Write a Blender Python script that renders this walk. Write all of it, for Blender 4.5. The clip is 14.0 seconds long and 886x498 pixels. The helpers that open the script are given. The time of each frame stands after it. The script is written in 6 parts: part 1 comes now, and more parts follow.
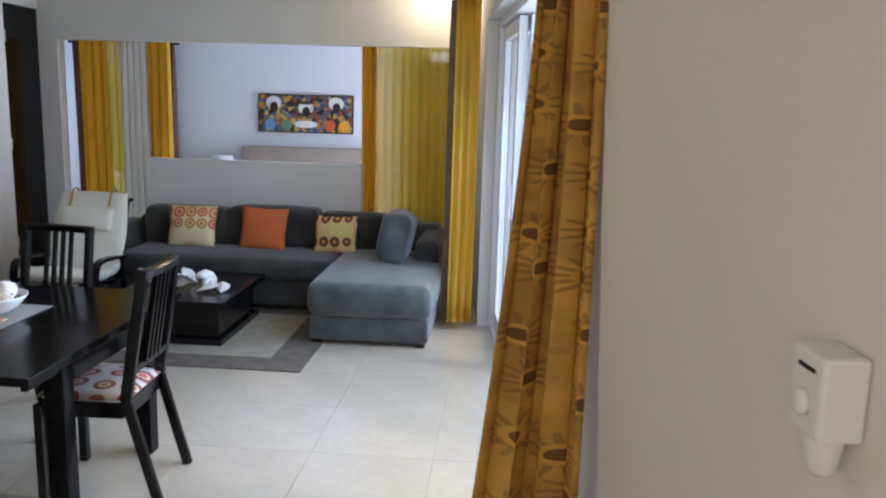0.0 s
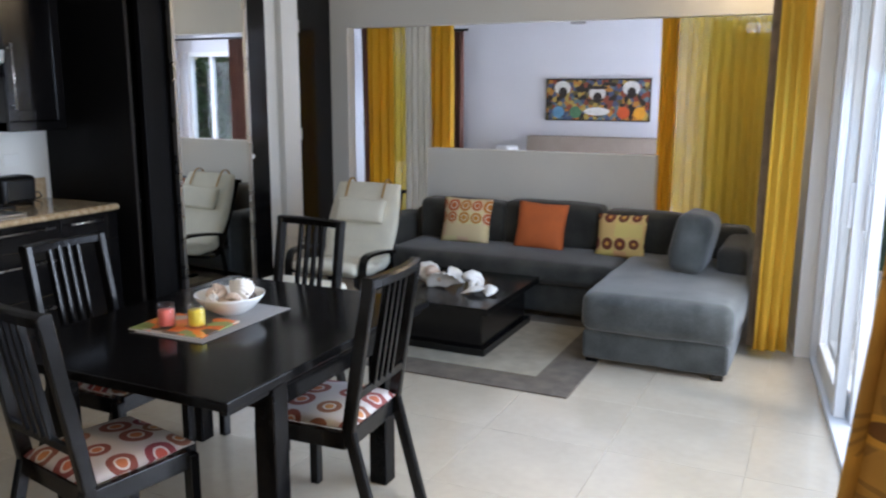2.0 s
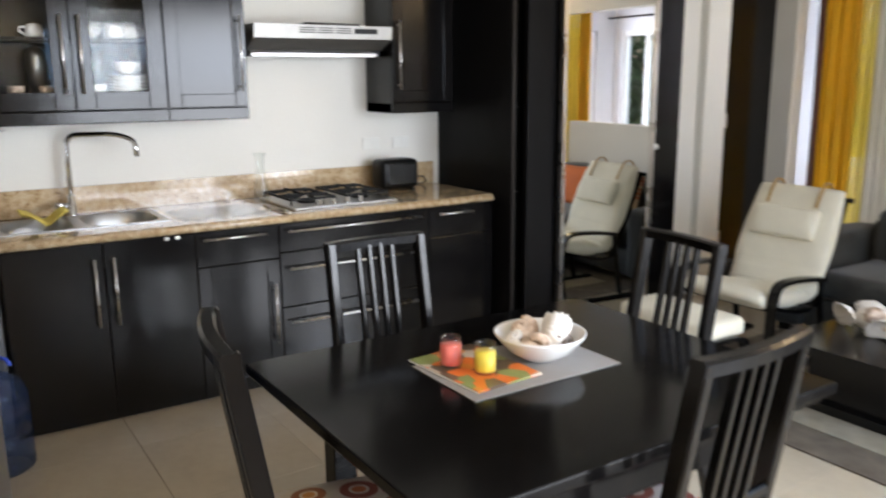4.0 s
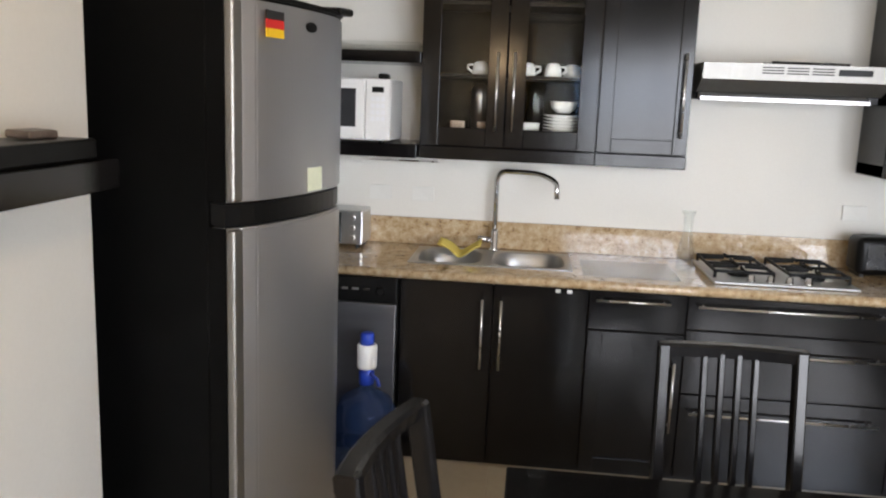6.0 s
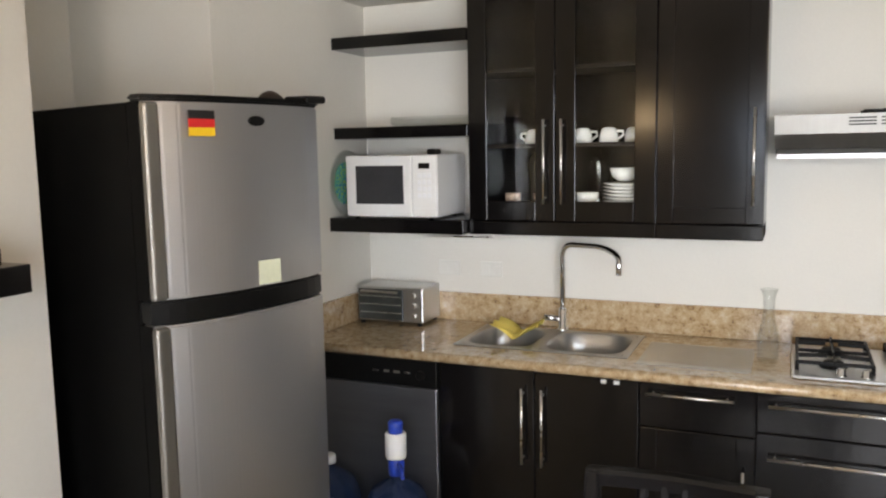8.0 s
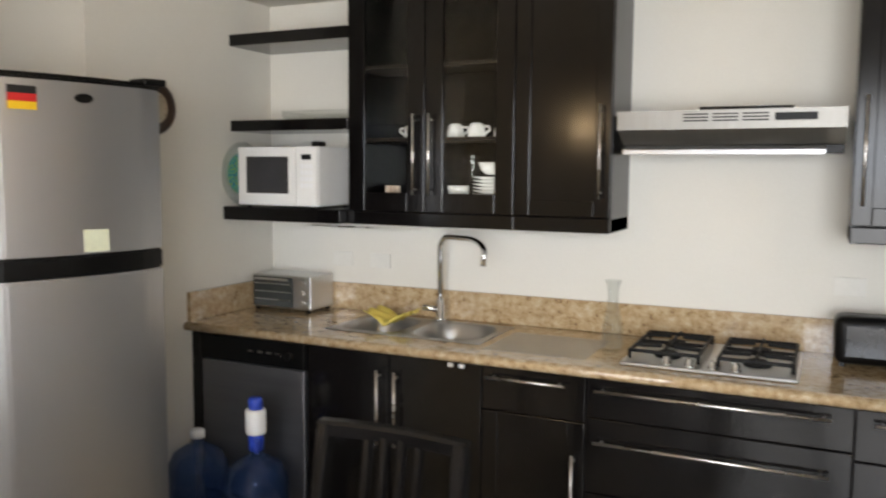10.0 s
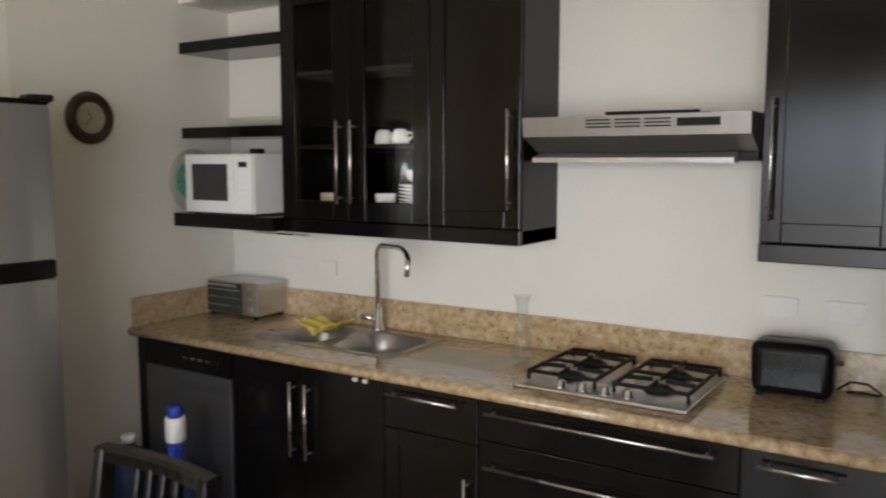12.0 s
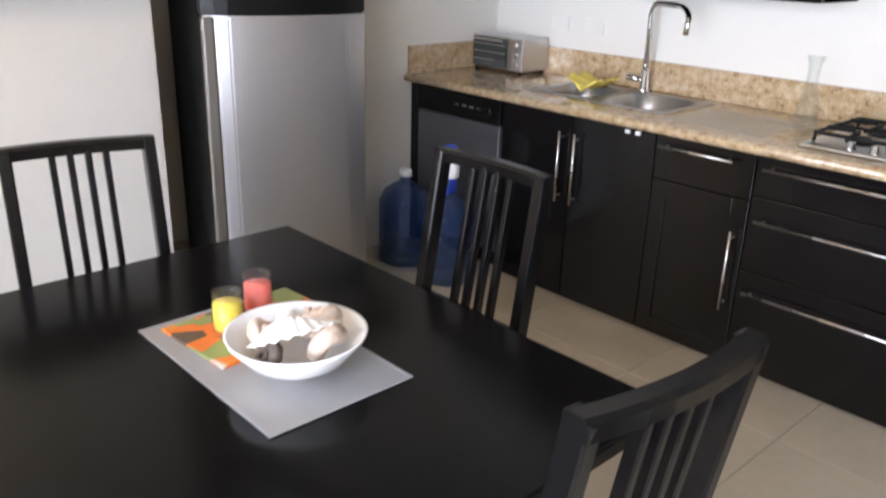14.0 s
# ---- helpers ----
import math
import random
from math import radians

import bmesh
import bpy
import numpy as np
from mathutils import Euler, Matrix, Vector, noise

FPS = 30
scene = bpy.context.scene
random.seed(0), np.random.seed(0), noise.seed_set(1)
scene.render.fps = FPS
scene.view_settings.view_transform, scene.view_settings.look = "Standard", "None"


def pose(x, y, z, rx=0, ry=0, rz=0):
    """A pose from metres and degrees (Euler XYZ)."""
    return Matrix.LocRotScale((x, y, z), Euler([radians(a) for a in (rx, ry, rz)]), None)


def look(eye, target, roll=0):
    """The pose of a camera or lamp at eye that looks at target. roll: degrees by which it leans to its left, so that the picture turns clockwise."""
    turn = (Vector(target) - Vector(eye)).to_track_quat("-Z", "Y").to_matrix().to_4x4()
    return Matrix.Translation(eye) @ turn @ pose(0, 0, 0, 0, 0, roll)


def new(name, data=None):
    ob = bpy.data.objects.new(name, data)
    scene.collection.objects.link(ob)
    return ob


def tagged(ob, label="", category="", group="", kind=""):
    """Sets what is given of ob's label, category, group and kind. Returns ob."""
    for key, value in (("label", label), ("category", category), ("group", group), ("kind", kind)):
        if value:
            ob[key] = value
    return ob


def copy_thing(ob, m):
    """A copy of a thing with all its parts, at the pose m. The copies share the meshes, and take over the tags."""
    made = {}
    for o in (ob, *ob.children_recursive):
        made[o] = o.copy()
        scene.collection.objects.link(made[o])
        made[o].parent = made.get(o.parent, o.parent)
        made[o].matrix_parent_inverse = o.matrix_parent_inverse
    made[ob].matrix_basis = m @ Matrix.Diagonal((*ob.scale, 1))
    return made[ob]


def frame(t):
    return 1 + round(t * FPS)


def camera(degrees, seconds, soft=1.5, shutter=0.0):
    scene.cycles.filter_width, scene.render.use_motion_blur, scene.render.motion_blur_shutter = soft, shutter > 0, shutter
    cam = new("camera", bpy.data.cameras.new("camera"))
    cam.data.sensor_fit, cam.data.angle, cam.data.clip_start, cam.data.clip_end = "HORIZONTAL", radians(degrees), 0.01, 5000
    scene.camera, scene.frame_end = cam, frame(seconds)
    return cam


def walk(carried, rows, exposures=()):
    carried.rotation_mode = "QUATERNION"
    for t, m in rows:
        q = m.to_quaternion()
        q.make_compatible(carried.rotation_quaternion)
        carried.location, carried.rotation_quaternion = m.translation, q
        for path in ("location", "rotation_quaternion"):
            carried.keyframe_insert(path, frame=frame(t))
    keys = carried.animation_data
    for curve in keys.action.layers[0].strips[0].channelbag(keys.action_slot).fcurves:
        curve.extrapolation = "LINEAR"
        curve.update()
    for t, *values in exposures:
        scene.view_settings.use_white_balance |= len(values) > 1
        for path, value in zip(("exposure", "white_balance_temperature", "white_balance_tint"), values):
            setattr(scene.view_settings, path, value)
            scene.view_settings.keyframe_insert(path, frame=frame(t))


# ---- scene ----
cam = camera(57.3, 14.0, soft=2.1, shutter=0.4)
PATH = [
    (0, (0.49, 2.184, 1.698), (0.345, 4.147, 1.343), 1.6),
    (0.5, (0.426, 2.331, 1.69), (0.234, 4.291, 1.337), 1.2),
    (1, (0.395, 2.524, 1.651), (0.037, 4.456, 1.28), 0.6),
    (1.5, (0.405, 2.774, 1.635), (-0.208, 4.646, 1.291), 1.3),
    (2, (0.406, 2.986, 1.619), (-0.432, 4.761, 1.236), 0.2),
    (2.5, (0.308, 3.216, 1.624), (-0.688, 4.909, 1.249), 0.8),
    (3, (0.206, 3.46, 1.602), (-0.98, 5.019, 1.199), -0.5),
    (3.5, (0.183, 3.721, 1.598), (-1.238, 5.067, 1.191), -0.2),
    (4, (0.087, 3.974, 1.572), (-1.555, 5.038, 1.156), -0.4),
    (4.2, (0.022, 4.065, 1.559), (-1.694, 5.02, 1.18), 0.5),
    (6.3, (-0.331, 4.888, 1.649), (-2.279, 4.62, 1.284), 1.5),
    (6.5, (-0.392, 4.971, 1.655), (-2.34, 4.697, 1.295), 0.8),
    (7, (-0.516, 5.147, 1.665), (-2.433, 4.675, 1.346), -0.8),
    (7.2, (-0.55, 5.252, 1.691), (-2.424, 4.633, 1.368), -0.1),
    (9.3, (-0.81, 5.977, 1.749), (-2.595, 5.092, 1.567), -0.5),
    (9.5, (-0.804, 6.07, 1.74), (-2.576, 5.163, 1.542), 0.6),
    (10, (-0.837, 6.248, 1.613), (-2.636, 5.394, 1.421), 0.4),
    (10.5, (-1.078, 6.454, 1.568), (-2.94, 5.748, 1.379), 2.2),
    (11, (-1.247, 6.587, 1.668), (-3.145, 5.997, 1.445), 1.0),
    (11.5, (-1.339, 6.755, 1.703), (-3.155, 5.944, 1.497), 0.1),
    (12, (-1.318, 6.879, 1.687), (-2.988, 5.799, 1.472), -0.0),
    (12.5, (-1.255, 6.914, 1.694), (-2.836, 5.703, 1.502), -1.5),
    (13, (-1.221, 6.9, 1.666), (-2.709, 5.594, 1.379), 1.0),
    (13.5, (-1.106, 6.826, 1.566), (-2.418, 5.411, 1.038), 1.7),
    (14, (-0.959, 6.76, 1.536), (-2.248, 5.404, 0.828), 1.7),
]
walk(cam, [(t, look(eye, target, roll)) for t, eye, target, roll in PATH],
     exposures=[(0, -0.6, 5700, 15), (1, -0.68, 5800, 15), (2, -0.46, 6050, 16), (3, -0.3, 6700, 15), (4, 0.0, 6900, 16), (7, -0.15, 7200, 18), (9.5, -0.1, 7500, 16), (10.5, -0.25, 7500, 16), (11, -0.2, 7500, 16), (11.5, -0.5, 7500, 16), (12, -0.6, 7500, 16), (13, -0.58, 7300, 21), (13.5, 0.0, 6900, 22), (14, 0.33, 6600, 21)])

# ---- world, sun, light ----
world = bpy.data.worlds.new("sky")
scene.world = world
world.use_nodes = True
wn = world.node_tree
sky = wn.nodes.new("ShaderNodeTexSky")
sky.sky_type = 'NISHITA'
sky.sun_disc = False
sky.sun_elevation = radians(48)
sky.sun_rotation = radians(60)
wn.nodes["Background"].inputs[1].default_value = 0.12
wn.links.new(sky.outputs[0], wn.nodes["Background"].inputs[0])


def lamp(name, kind, m, watts, colour, size=0.1, size_y=None):
    d = bpy.data.lights.new(name, kind)
    d.energy, d.color = watts, colour
    if kind == 'AREA':
        d.shape, d.size, d.size_y = 'RECTANGLE', size, size_y or size
    elif kind == 'SUN':
        d.angle = size
    else:
        d.shadow_soft_size = size
    ob = new(name, d)
    ob.matrix_world = m
    return tagged(ob, kind="structure")


DAY = (0.70, 0.85, 1.0)
WARM = (1.0, 0.77, 0.47)
lamp("sun", 'SUN', look((12, 4, 12), (0, 6, 0)), 1.2, (1.0, 0.95, 0.86), radians(10))
# daylight that comes in through the terrace door and the bedroom windows
lamp("terrace_daylight", 'AREA', look((0.80, 6.75, 1.2), (-2.0, 7.3, 0.95)), 66, (0.80, 0.90, 1.0), 3.0, 2.1)
sky_light = lamp("terrace_sky_light", 'AREA', look((0.62, 6.6, 1.75), (-0.75, 6.4, 0.0)), 32, (0.30, 0.58, 1.0), 2.9, 0.9)
sky_light.data.spread = radians(130)
open_sky = lamp("terrace_open_sky", 'AREA', look((0.82, 6.6, 1.35), (-4.3, 4.5, 0.95)), 46, (0.80, 0.90, 1.0), 2.8, 2.0)
open_sky.data.spread = radians(72)
lamp("bedroom_daylight", 'AREA', look((-4.0, 12.5, 3.3), (-3.4, 10.4, 0.9)), 390, DAY, 1.6, 1.4)
# fill behind an added side opening, lights the far wall and the voile
lamp("bedroom_side_fill", 'AREA', look((0.82, 10.32, 1.1), (-2.0, 10.32, 1.1)), 110, (0.80, 0.88, 1.0), 1.05, 1.9)
# added warm fill in front of the closed entrance wall; no window there
lamp("entry_fill", 'AREA', look((-0.1, 0.8, 1.7), (0.1, 4, 1.3)), 31, (1.0, 0.88, 0.67), 1.6, 1.3)
lamp("beam_spot", 'POINT', pose(-0.12, 9.1, 2.62), 16, WARM, 0.05)
# warm fill for the kitchen, carried by an added pendant
lamp("added_warm_light", 'POINT', pose(-1.0, 4.5, 1.97), 16, WARM, 0.05)


# ---- materials ----
def mat(name, base=(0.5, 0.5, 0.5), rough=0.5, metal=0.0, vary=0.12, scale=6.0, fine=60.0, bump=0.15, coat=0.0, spec=0.5, stretch=(1, 1, 1), dark=None, sheen=0.0):
    """A surface whose colour varies at two scales, with a fine relief."""
    m = bpy.data.materials.new(name)
    m.use_nodes = True
    nt = m.node_tree
    b = nt.nodes["Principled BSDF"]
    tc = nt.nodes.new("ShaderNodeTexCoord")
    mp = nt.nodes.new("ShaderNodeMapping")
    mp.inputs["Scale"].default_value = stretch
    nt.links.new(tc.outputs["Object"], mp.inputs[0])
    n1, n2 = nt.nodes.new("ShaderNodeTexNoise"), nt.nodes.new("ShaderNodeTexNoise")
    for n, s in ((n1, scale), (n2, fine)):
        n.inputs["Scale"].default_value = s
        n.inputs["Detail"].default_value = 5
        nt.links.new(mp.outputs[0], n.inputs["Vector"])
    add = nt.nodes.new("ShaderNodeMath")
    add.operation = 'MULTIPLY_ADD'
    add.inputs[1].default_value = 0.45
    nt.links.new(n2.outputs[0], add.inputs[0])
    nt.links.new(n1.outputs[0], add.inputs[2])
    r = nt.nodes.new("ShaderNodeValToRGB")
    lo = dark or tuple(c * (1 - vary) for c in base)
    hi = tuple(min(1, c * (1 + vary)) for c in base)
    r.color_ramp.elements[0].position, r.color_ramp.elements[0].color = 0.5, (*lo, 1)
    r.color_ramp.elements[1].position, r.color_ramp.elements[1].color = 0.95, (*hi, 1)
    nt.links.new(add.outputs[0], r.inputs[0])
    nt.links.new(r.outputs[0], b.inputs["Base Color"])
    rr = nt.nodes.new("ShaderNodeMapRange")
    rr.inputs[3].default_value, rr.inputs[4].default_value = max(0.02, rough * 0.8), min(1, rough * 1.2)
    nt.links.new(n1.outputs[0], rr.inputs[0])
    nt.links.new(rr.outputs[0], b.inputs["Roughness"])
    b.inputs["Metallic"].default_value = metal
    b.inputs["Specular IOR Level"].default_value = spec
    b.inputs["Coat Weight"].default_value = coat
    b.inputs["Coat Roughness"].default_value = 0.08
    b.inputs["Sheen Weight"].default_value = sheen
    if bump:
        bp = nt.nodes.new("ShaderNodeBump")
        bp.inputs["Strength"].default_value = bump
        bp.inputs["Distance"].default_value = 0.004
        nt.links.new(n2.outputs[0], bp.inputs["Height"])
        nt.links.new(bp.outputs[0], b.inputs["Normal"])
    return m


def nodes_of(m):
    nt = m.node_tree
    return nt, nt.nodes["Principled BSDF"]


def ramp(nt, stops, interp='LINEAR'):
    r = nt.nodes.new("ShaderNodeValToRGB")
    r.color_ramp.interpolation = interp
    while len(r.color_ramp.elements) < len(stops):
        r.color_ramp.elements.new(0.5)
    for e, (p, c) in zip(r.color_ramp.elements, stops):
        e.position, e.color = p, (*c, 1)
    return r


def rings(name, ground, colours, cell, rough=0.85, jitter=0.0, bands=()):
    """Printed cotton: ringed discs in a lattice over a pale ground."""
    m = mat(name, ground, rough, vary=0.06, fine=300, bump=0.3)
    nt, b = nodes_of(m)
    tc = nt.nodes.new("ShaderNodeTexCoord")
    v = nt.nodes.new("ShaderNodeTexVoronoi")
    v.voronoi_dimensions = '2D'
    v.inputs["Scale"].default_value = 1 / cell
    v.inputs["Randomness"].default_value = jitter
    nt.links.new(tc.outputs["UV"], v.inputs["Vector"])
    r = ramp(nt, colours, 'CONSTANT')
    sep = nt.nodes.new("ShaderNodeSeparateColor")
    nt.links.new(v.outputs["Color"], sep.inputs[0])
    size = nt.nodes.new("ShaderNodeMapRange")
    size.inputs[3].default_value, size.inputs[4].default_value = 0.85, 1.35
    nt.links.new(sep.outputs[1], size.inputs[0])
    last = nt.nodes.new("ShaderNodeMath")
    last.operation = 'MULTIPLY'
    nt.links.new(v.outputs["Distance"], last.inputs[0])
    nt.links.new(size.outputs[0], last.inputs[1])
    if bands:
        xyz = nt.nodes.new("ShaderNodeSeparateXYZ")
        nt.links.new(tc.outputs["UV"], xyz.inputs[0])
        total = None
        for mid in bands:
            near_row = nt.nodes.new("ShaderNodeMath")
            near_row.operation = 'COMPARE'
            near_row.inputs[1].default_value, near_row.inputs[2].default_value = mid, cell / 2
            nt.links.new(xyz.outputs[1], near_row.inputs[0])
            if total is None:
                total = near_row
            else:
                both = nt.nodes.new("ShaderNodeMath")
                nt.links.new(total.outputs[0], both.inputs[0])
                nt.links.new(near_row.outputs[0], both.inputs[1])
                total = both
        off = nt.nodes.new("ShaderNodeMath")
        off.operation = 'SUBTRACT'
        off.inputs[0].default_value = 1.0
        nt.links.new(total.outputs[0], off.inputs[1])
        push = nt.nodes.new("ShaderNodeMath")
        nt.links.new(last.outputs[0], push.inputs[0])
        nt.links.new(off.outputs[0], push.inputs[1])
        last = push
    nt.links.new(last.outputs[0], r.inputs[0])
    hue = nt.nodes.new("ShaderNodeHueSaturation")
    mr = nt.nodes.new("ShaderNodeMapRange")
    mr.inputs[3].default_value, mr.inputs[4].default_value = 0.47, 0.53
    nt.links.new(sep.outputs[0], mr.inputs[0])
    nt.links.new(mr.outputs[0], hue.inputs["Hue"])
    nt.links.new(r.outputs[0], hue.inputs["Color"])
    nt.links.new(hue.outputs[0], b.inputs["Base Color"])
    return m


M = {}
M["wall"] = mat("wall_paint", (0.72, 0.70, 0.64), 0.75, vary=0.03, scale=1.5, fine=90, bump=0.08)
M["wall_blue"] = mat("bedroom_paint", (0.68, 0.69, 0.74), 0.8, vary=0.03, scale=1.5, fine=90, bump=0.08)
M["ceiling"] = mat("ceiling_paint", (0.78, 0.77, 0.74), 0.85, vary=0.02, scale=1.2)
M["tile"] = mat("cream_tile", (0.54, 0.46, 0.345), 0.24, vary=0.06, scale=3, fine=25, bump=0.03, coat=0.8)
M["grout"] = mat("grout", (0.55, 0.465, 0.34), 0.9, vary=0.1)
M["black"] = mat("black_stained_wood", (0.0045, 0.004, 0.004), 0.15, vary=0.4, scale=4, fine=40, bump=0.05, stretch=(1, 1, 0.12), spec=0.32)
M["blackwood"] = mat("black_brown_lacquer", (0.004, 0.0036, 0.0036), 0.22, vary=0.4, scale=5, fine=50, bump=0.04, spec=0.45)
M["tablewood"] = mat("black_brown_tabletop", (0.004, 0.0036, 0.0036), 0.15, vary=0.4, scale=5, fine=50, bump=0.03, spec=0.12, stretch=(1, 0.15, 1))
M["fridge_black"] = mat("matt_black_enamel", (0.003, 0.003, 0.003), 0.5, spec=0.06, vary=0.2, fine=250, bump=0.05)
M["chairwood"] = mat("black_chair_lacquer", (0.005, 0.0045, 0.0045), 0.22, vary=0.4, scale=5, fine=50, bump=0.04, spec=0.33)
M["closet_black"] = mat("matt_black_closet", (0.004, 0.0036, 0.0036), 0.5, vary=0.4, scale=4, fine=40, bump=0.06, stretch=(1, 1, 0.12), spec=0.12)
M["socket"] = mat("socket_plastic", (0.72, 0.71, 0.66), 0.6, vary=0.03, bump=0.02)
M["carcass"] = mat("dark_carcass", (0.010, 0.007, 0.005), 0.5, vary=0.2, spec=0.25)
M["steel"] = mat("brushed_steel", (0.55, 0.55, 0.54), 0.3, metal=1.0, vary=0.06, scale=3, fine=180, bump=0.06, stretch=(1, 14, 1))
M["fridge"] = mat("fridge_steel", (0.45, 0.45, 0.45), 0.37, metal=0.85, vary=0.03, scale=0.8, fine=2, bump=0)
M["hood_steel"] = mat("dull_hood_steel", (0.31, 0.30, 0.28), 0.46, metal=1.0, vary=0.08, scale=3, fine=180, bump=0.06, stretch=(1, 14, 1))
M["sinksteel"] = mat("satin_sink_steel", (0.40, 0.40, 0.39), 0.34, metal=0.9, vary=0.05, fine=160, bump=0.03)
M["dishwasher"] = mat("dark_steel", (0.16, 0.16, 0.17), 0.36, metal=0.8, vary=0.08, scale=2, fine=200, bump=0.04, stretch=(1, 1, 12))
M["chrome"] = mat("chrome", (0.75, 0.75, 0.75), 0.12, metal=1.0, vary=0.04, bump=0)
M["satin"] = mat("satin_nickel", (0.62, 0.60, 0.57), 0.28, metal=1.0, vary=0.05, bump=0)
M["plastic_black"] = mat("black_plastic", (0.004, 0.004, 0.004), 0.35, spec=0.2, vary=0.2, fine=250, bump=0.08)
M["plastic_white"] = mat("white_plastic", (0.76, 0.76, 0.74), 0.4, vary=0.03, bump=0.02)
M["iron"] = mat("cast_iron", (0.007, 0.007, 0.007), 0.55, vary=0.3, fine=200, bump=0.3, spec=0.2)
M["white"] = mat("white_frame_paint", (0.78, 0.79, 0.80), 0.4, vary=0.03, bump=0.03)
M["ceramic"] = mat("white_ceramic", (0.80, 0.79, 0.76), 0.15, vary=0.03, bump=0.0)
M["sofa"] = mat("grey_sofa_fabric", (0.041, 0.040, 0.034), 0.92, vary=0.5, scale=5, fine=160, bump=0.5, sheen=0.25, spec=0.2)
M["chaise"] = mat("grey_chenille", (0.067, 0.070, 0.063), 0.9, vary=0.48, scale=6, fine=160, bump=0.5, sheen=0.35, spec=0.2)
M["cream"] = mat("cream_cotton", (0.70, 0.66, 0.53), 0.85, vary=0.06, fine=140, bump=0.3, sheen=0.1)
M["orange"] = mat("orange_cotton", (0.55, 0.13, 0.03), 0.85, vary=0.12, fine=180, bump=0.4)
M["gold"] = mat("gold_curtain", (0.86, 0.58, 0.06), 0.7, vary=0.12, scale=4, fine=200, bump=0.25, stretch=(1, 1, 0.2))
M["brown"] = mat("brown_curtain", (0.12, 0.05, 0.035), 0.8, vary=0.2, fine=150, bump=0.25)
M["rug_dark"] = mat("taupe_pile", (0.15, 0.125, 0.098), 0.97, vary=0.22, scale=10, fine=260, bump=0.8, spec=0.1)
M["rug_light"] = mat("sand_pile", (0.31, 0.275, 0.21), 0.97, vary=0.15, scale=10, fine=260, bump=0.8, spec=0.1)
M["mat_grey"] = mat("grey_woven_mat", (0.30, 0.29, 0.28), 0.75, vary=0.12, fine=300, bump=0.5)
M["doorwood"] = mat("varnished_wood", (0.30, 0.16, 0.055), 0.4, vary=0.3, scale=4, fine=30, bump=0.1, stretch=(1, 1, 0.1))
M["taupe_edge"] = mat("taupe_curtain_edge", (0.20, 0.14, 0.085), 0.8, vary=0.3, scale=12, fine=150, bump=0.25)
M["headboard"] = mat("taupe_headboard", (0.30, 0.25, 0.21), 0.8, vary=0.12, fine=120)
M["shell"] = mat("seashell", (0.72, 0.60, 0.48), 0.4, vary=0.25, scale=14, fine=60, bump=0.4, dark=(0.42, 0.28, 0.2))
M["shell_white"] = mat("white_seashell", (0.82, 0.78, 0.72), 0.4, vary=0.08, scale=14, fine=60, bump=0.4)
M["shell_dark"] = mat("dark_seashell", (0.10, 0.075, 0.06), 0.4, vary=0.4, scale=20, bump=0.3)
M["yellow_cloth"] = mat("yellow_cloth", (0.70, 0.55, 0.12), 0.9, vary=0.08, fine=120, bump=0.3)
M["blue_plastic"] = mat("blue_plastic", (0.02, 0.06, 0.42), 0.35, vary=0.1, bump=0)
M["strap"] = mat("tan_strap", (0.45, 0.28, 0.10), 0.7, vary=0.1)
M["seat"] = rings("ringed_seat_cotton", (0.50, 0.43, 0.39), ((0.0, (0.46, 0.13, 0.05)), (0.15, (0.58, 0.50, 0.44)), (0.21, (0.22, 0.05, 0.035)), (0.40, (0.50, 0.43, 0.39))), 0.12, jitter=0.45)
M["pil_row"] = rings("ringed_beige_cotton", (0.74, 0.58, 0.34), ((0.0, (0.58, 0.15, 0.03)), (0.20, (0.74, 0.62, 0.44)), (0.28, (0.55, 0.14, 0.035)), (0.47, (0.74, 0.58, 0.34))), 0.1, jitter=0.1, bands=(0.2, 0.3))
M["pil_grid"] = rings("ringed_gold_cotton", (0.70, 0.47, 0.17), ((0.0, (0.66, 0.30, 0.06)), (0.13, (0.16, 0.04, 0.02)), (0.40, (0.70, 0.47, 0.18))), 0.1, jitter=0.1, bands=(0.1, 0.3))


def clear(name, tint=(0.95, 0.97, 0.96), rough=0.0, ior=1.45, alpha=None):
    m = bpy.data.materials.new(name)
    m.use_nodes = True
    nt, b = nodes_of(m)
    b.inputs["Base Color"].default_value = (*tint, 1)
    b.inputs["Roughness"].default_value = rough
    b.inputs["IOR"].default_value = ior
    b.inputs["Transmission Weight"].default_value = 1.0
    return m


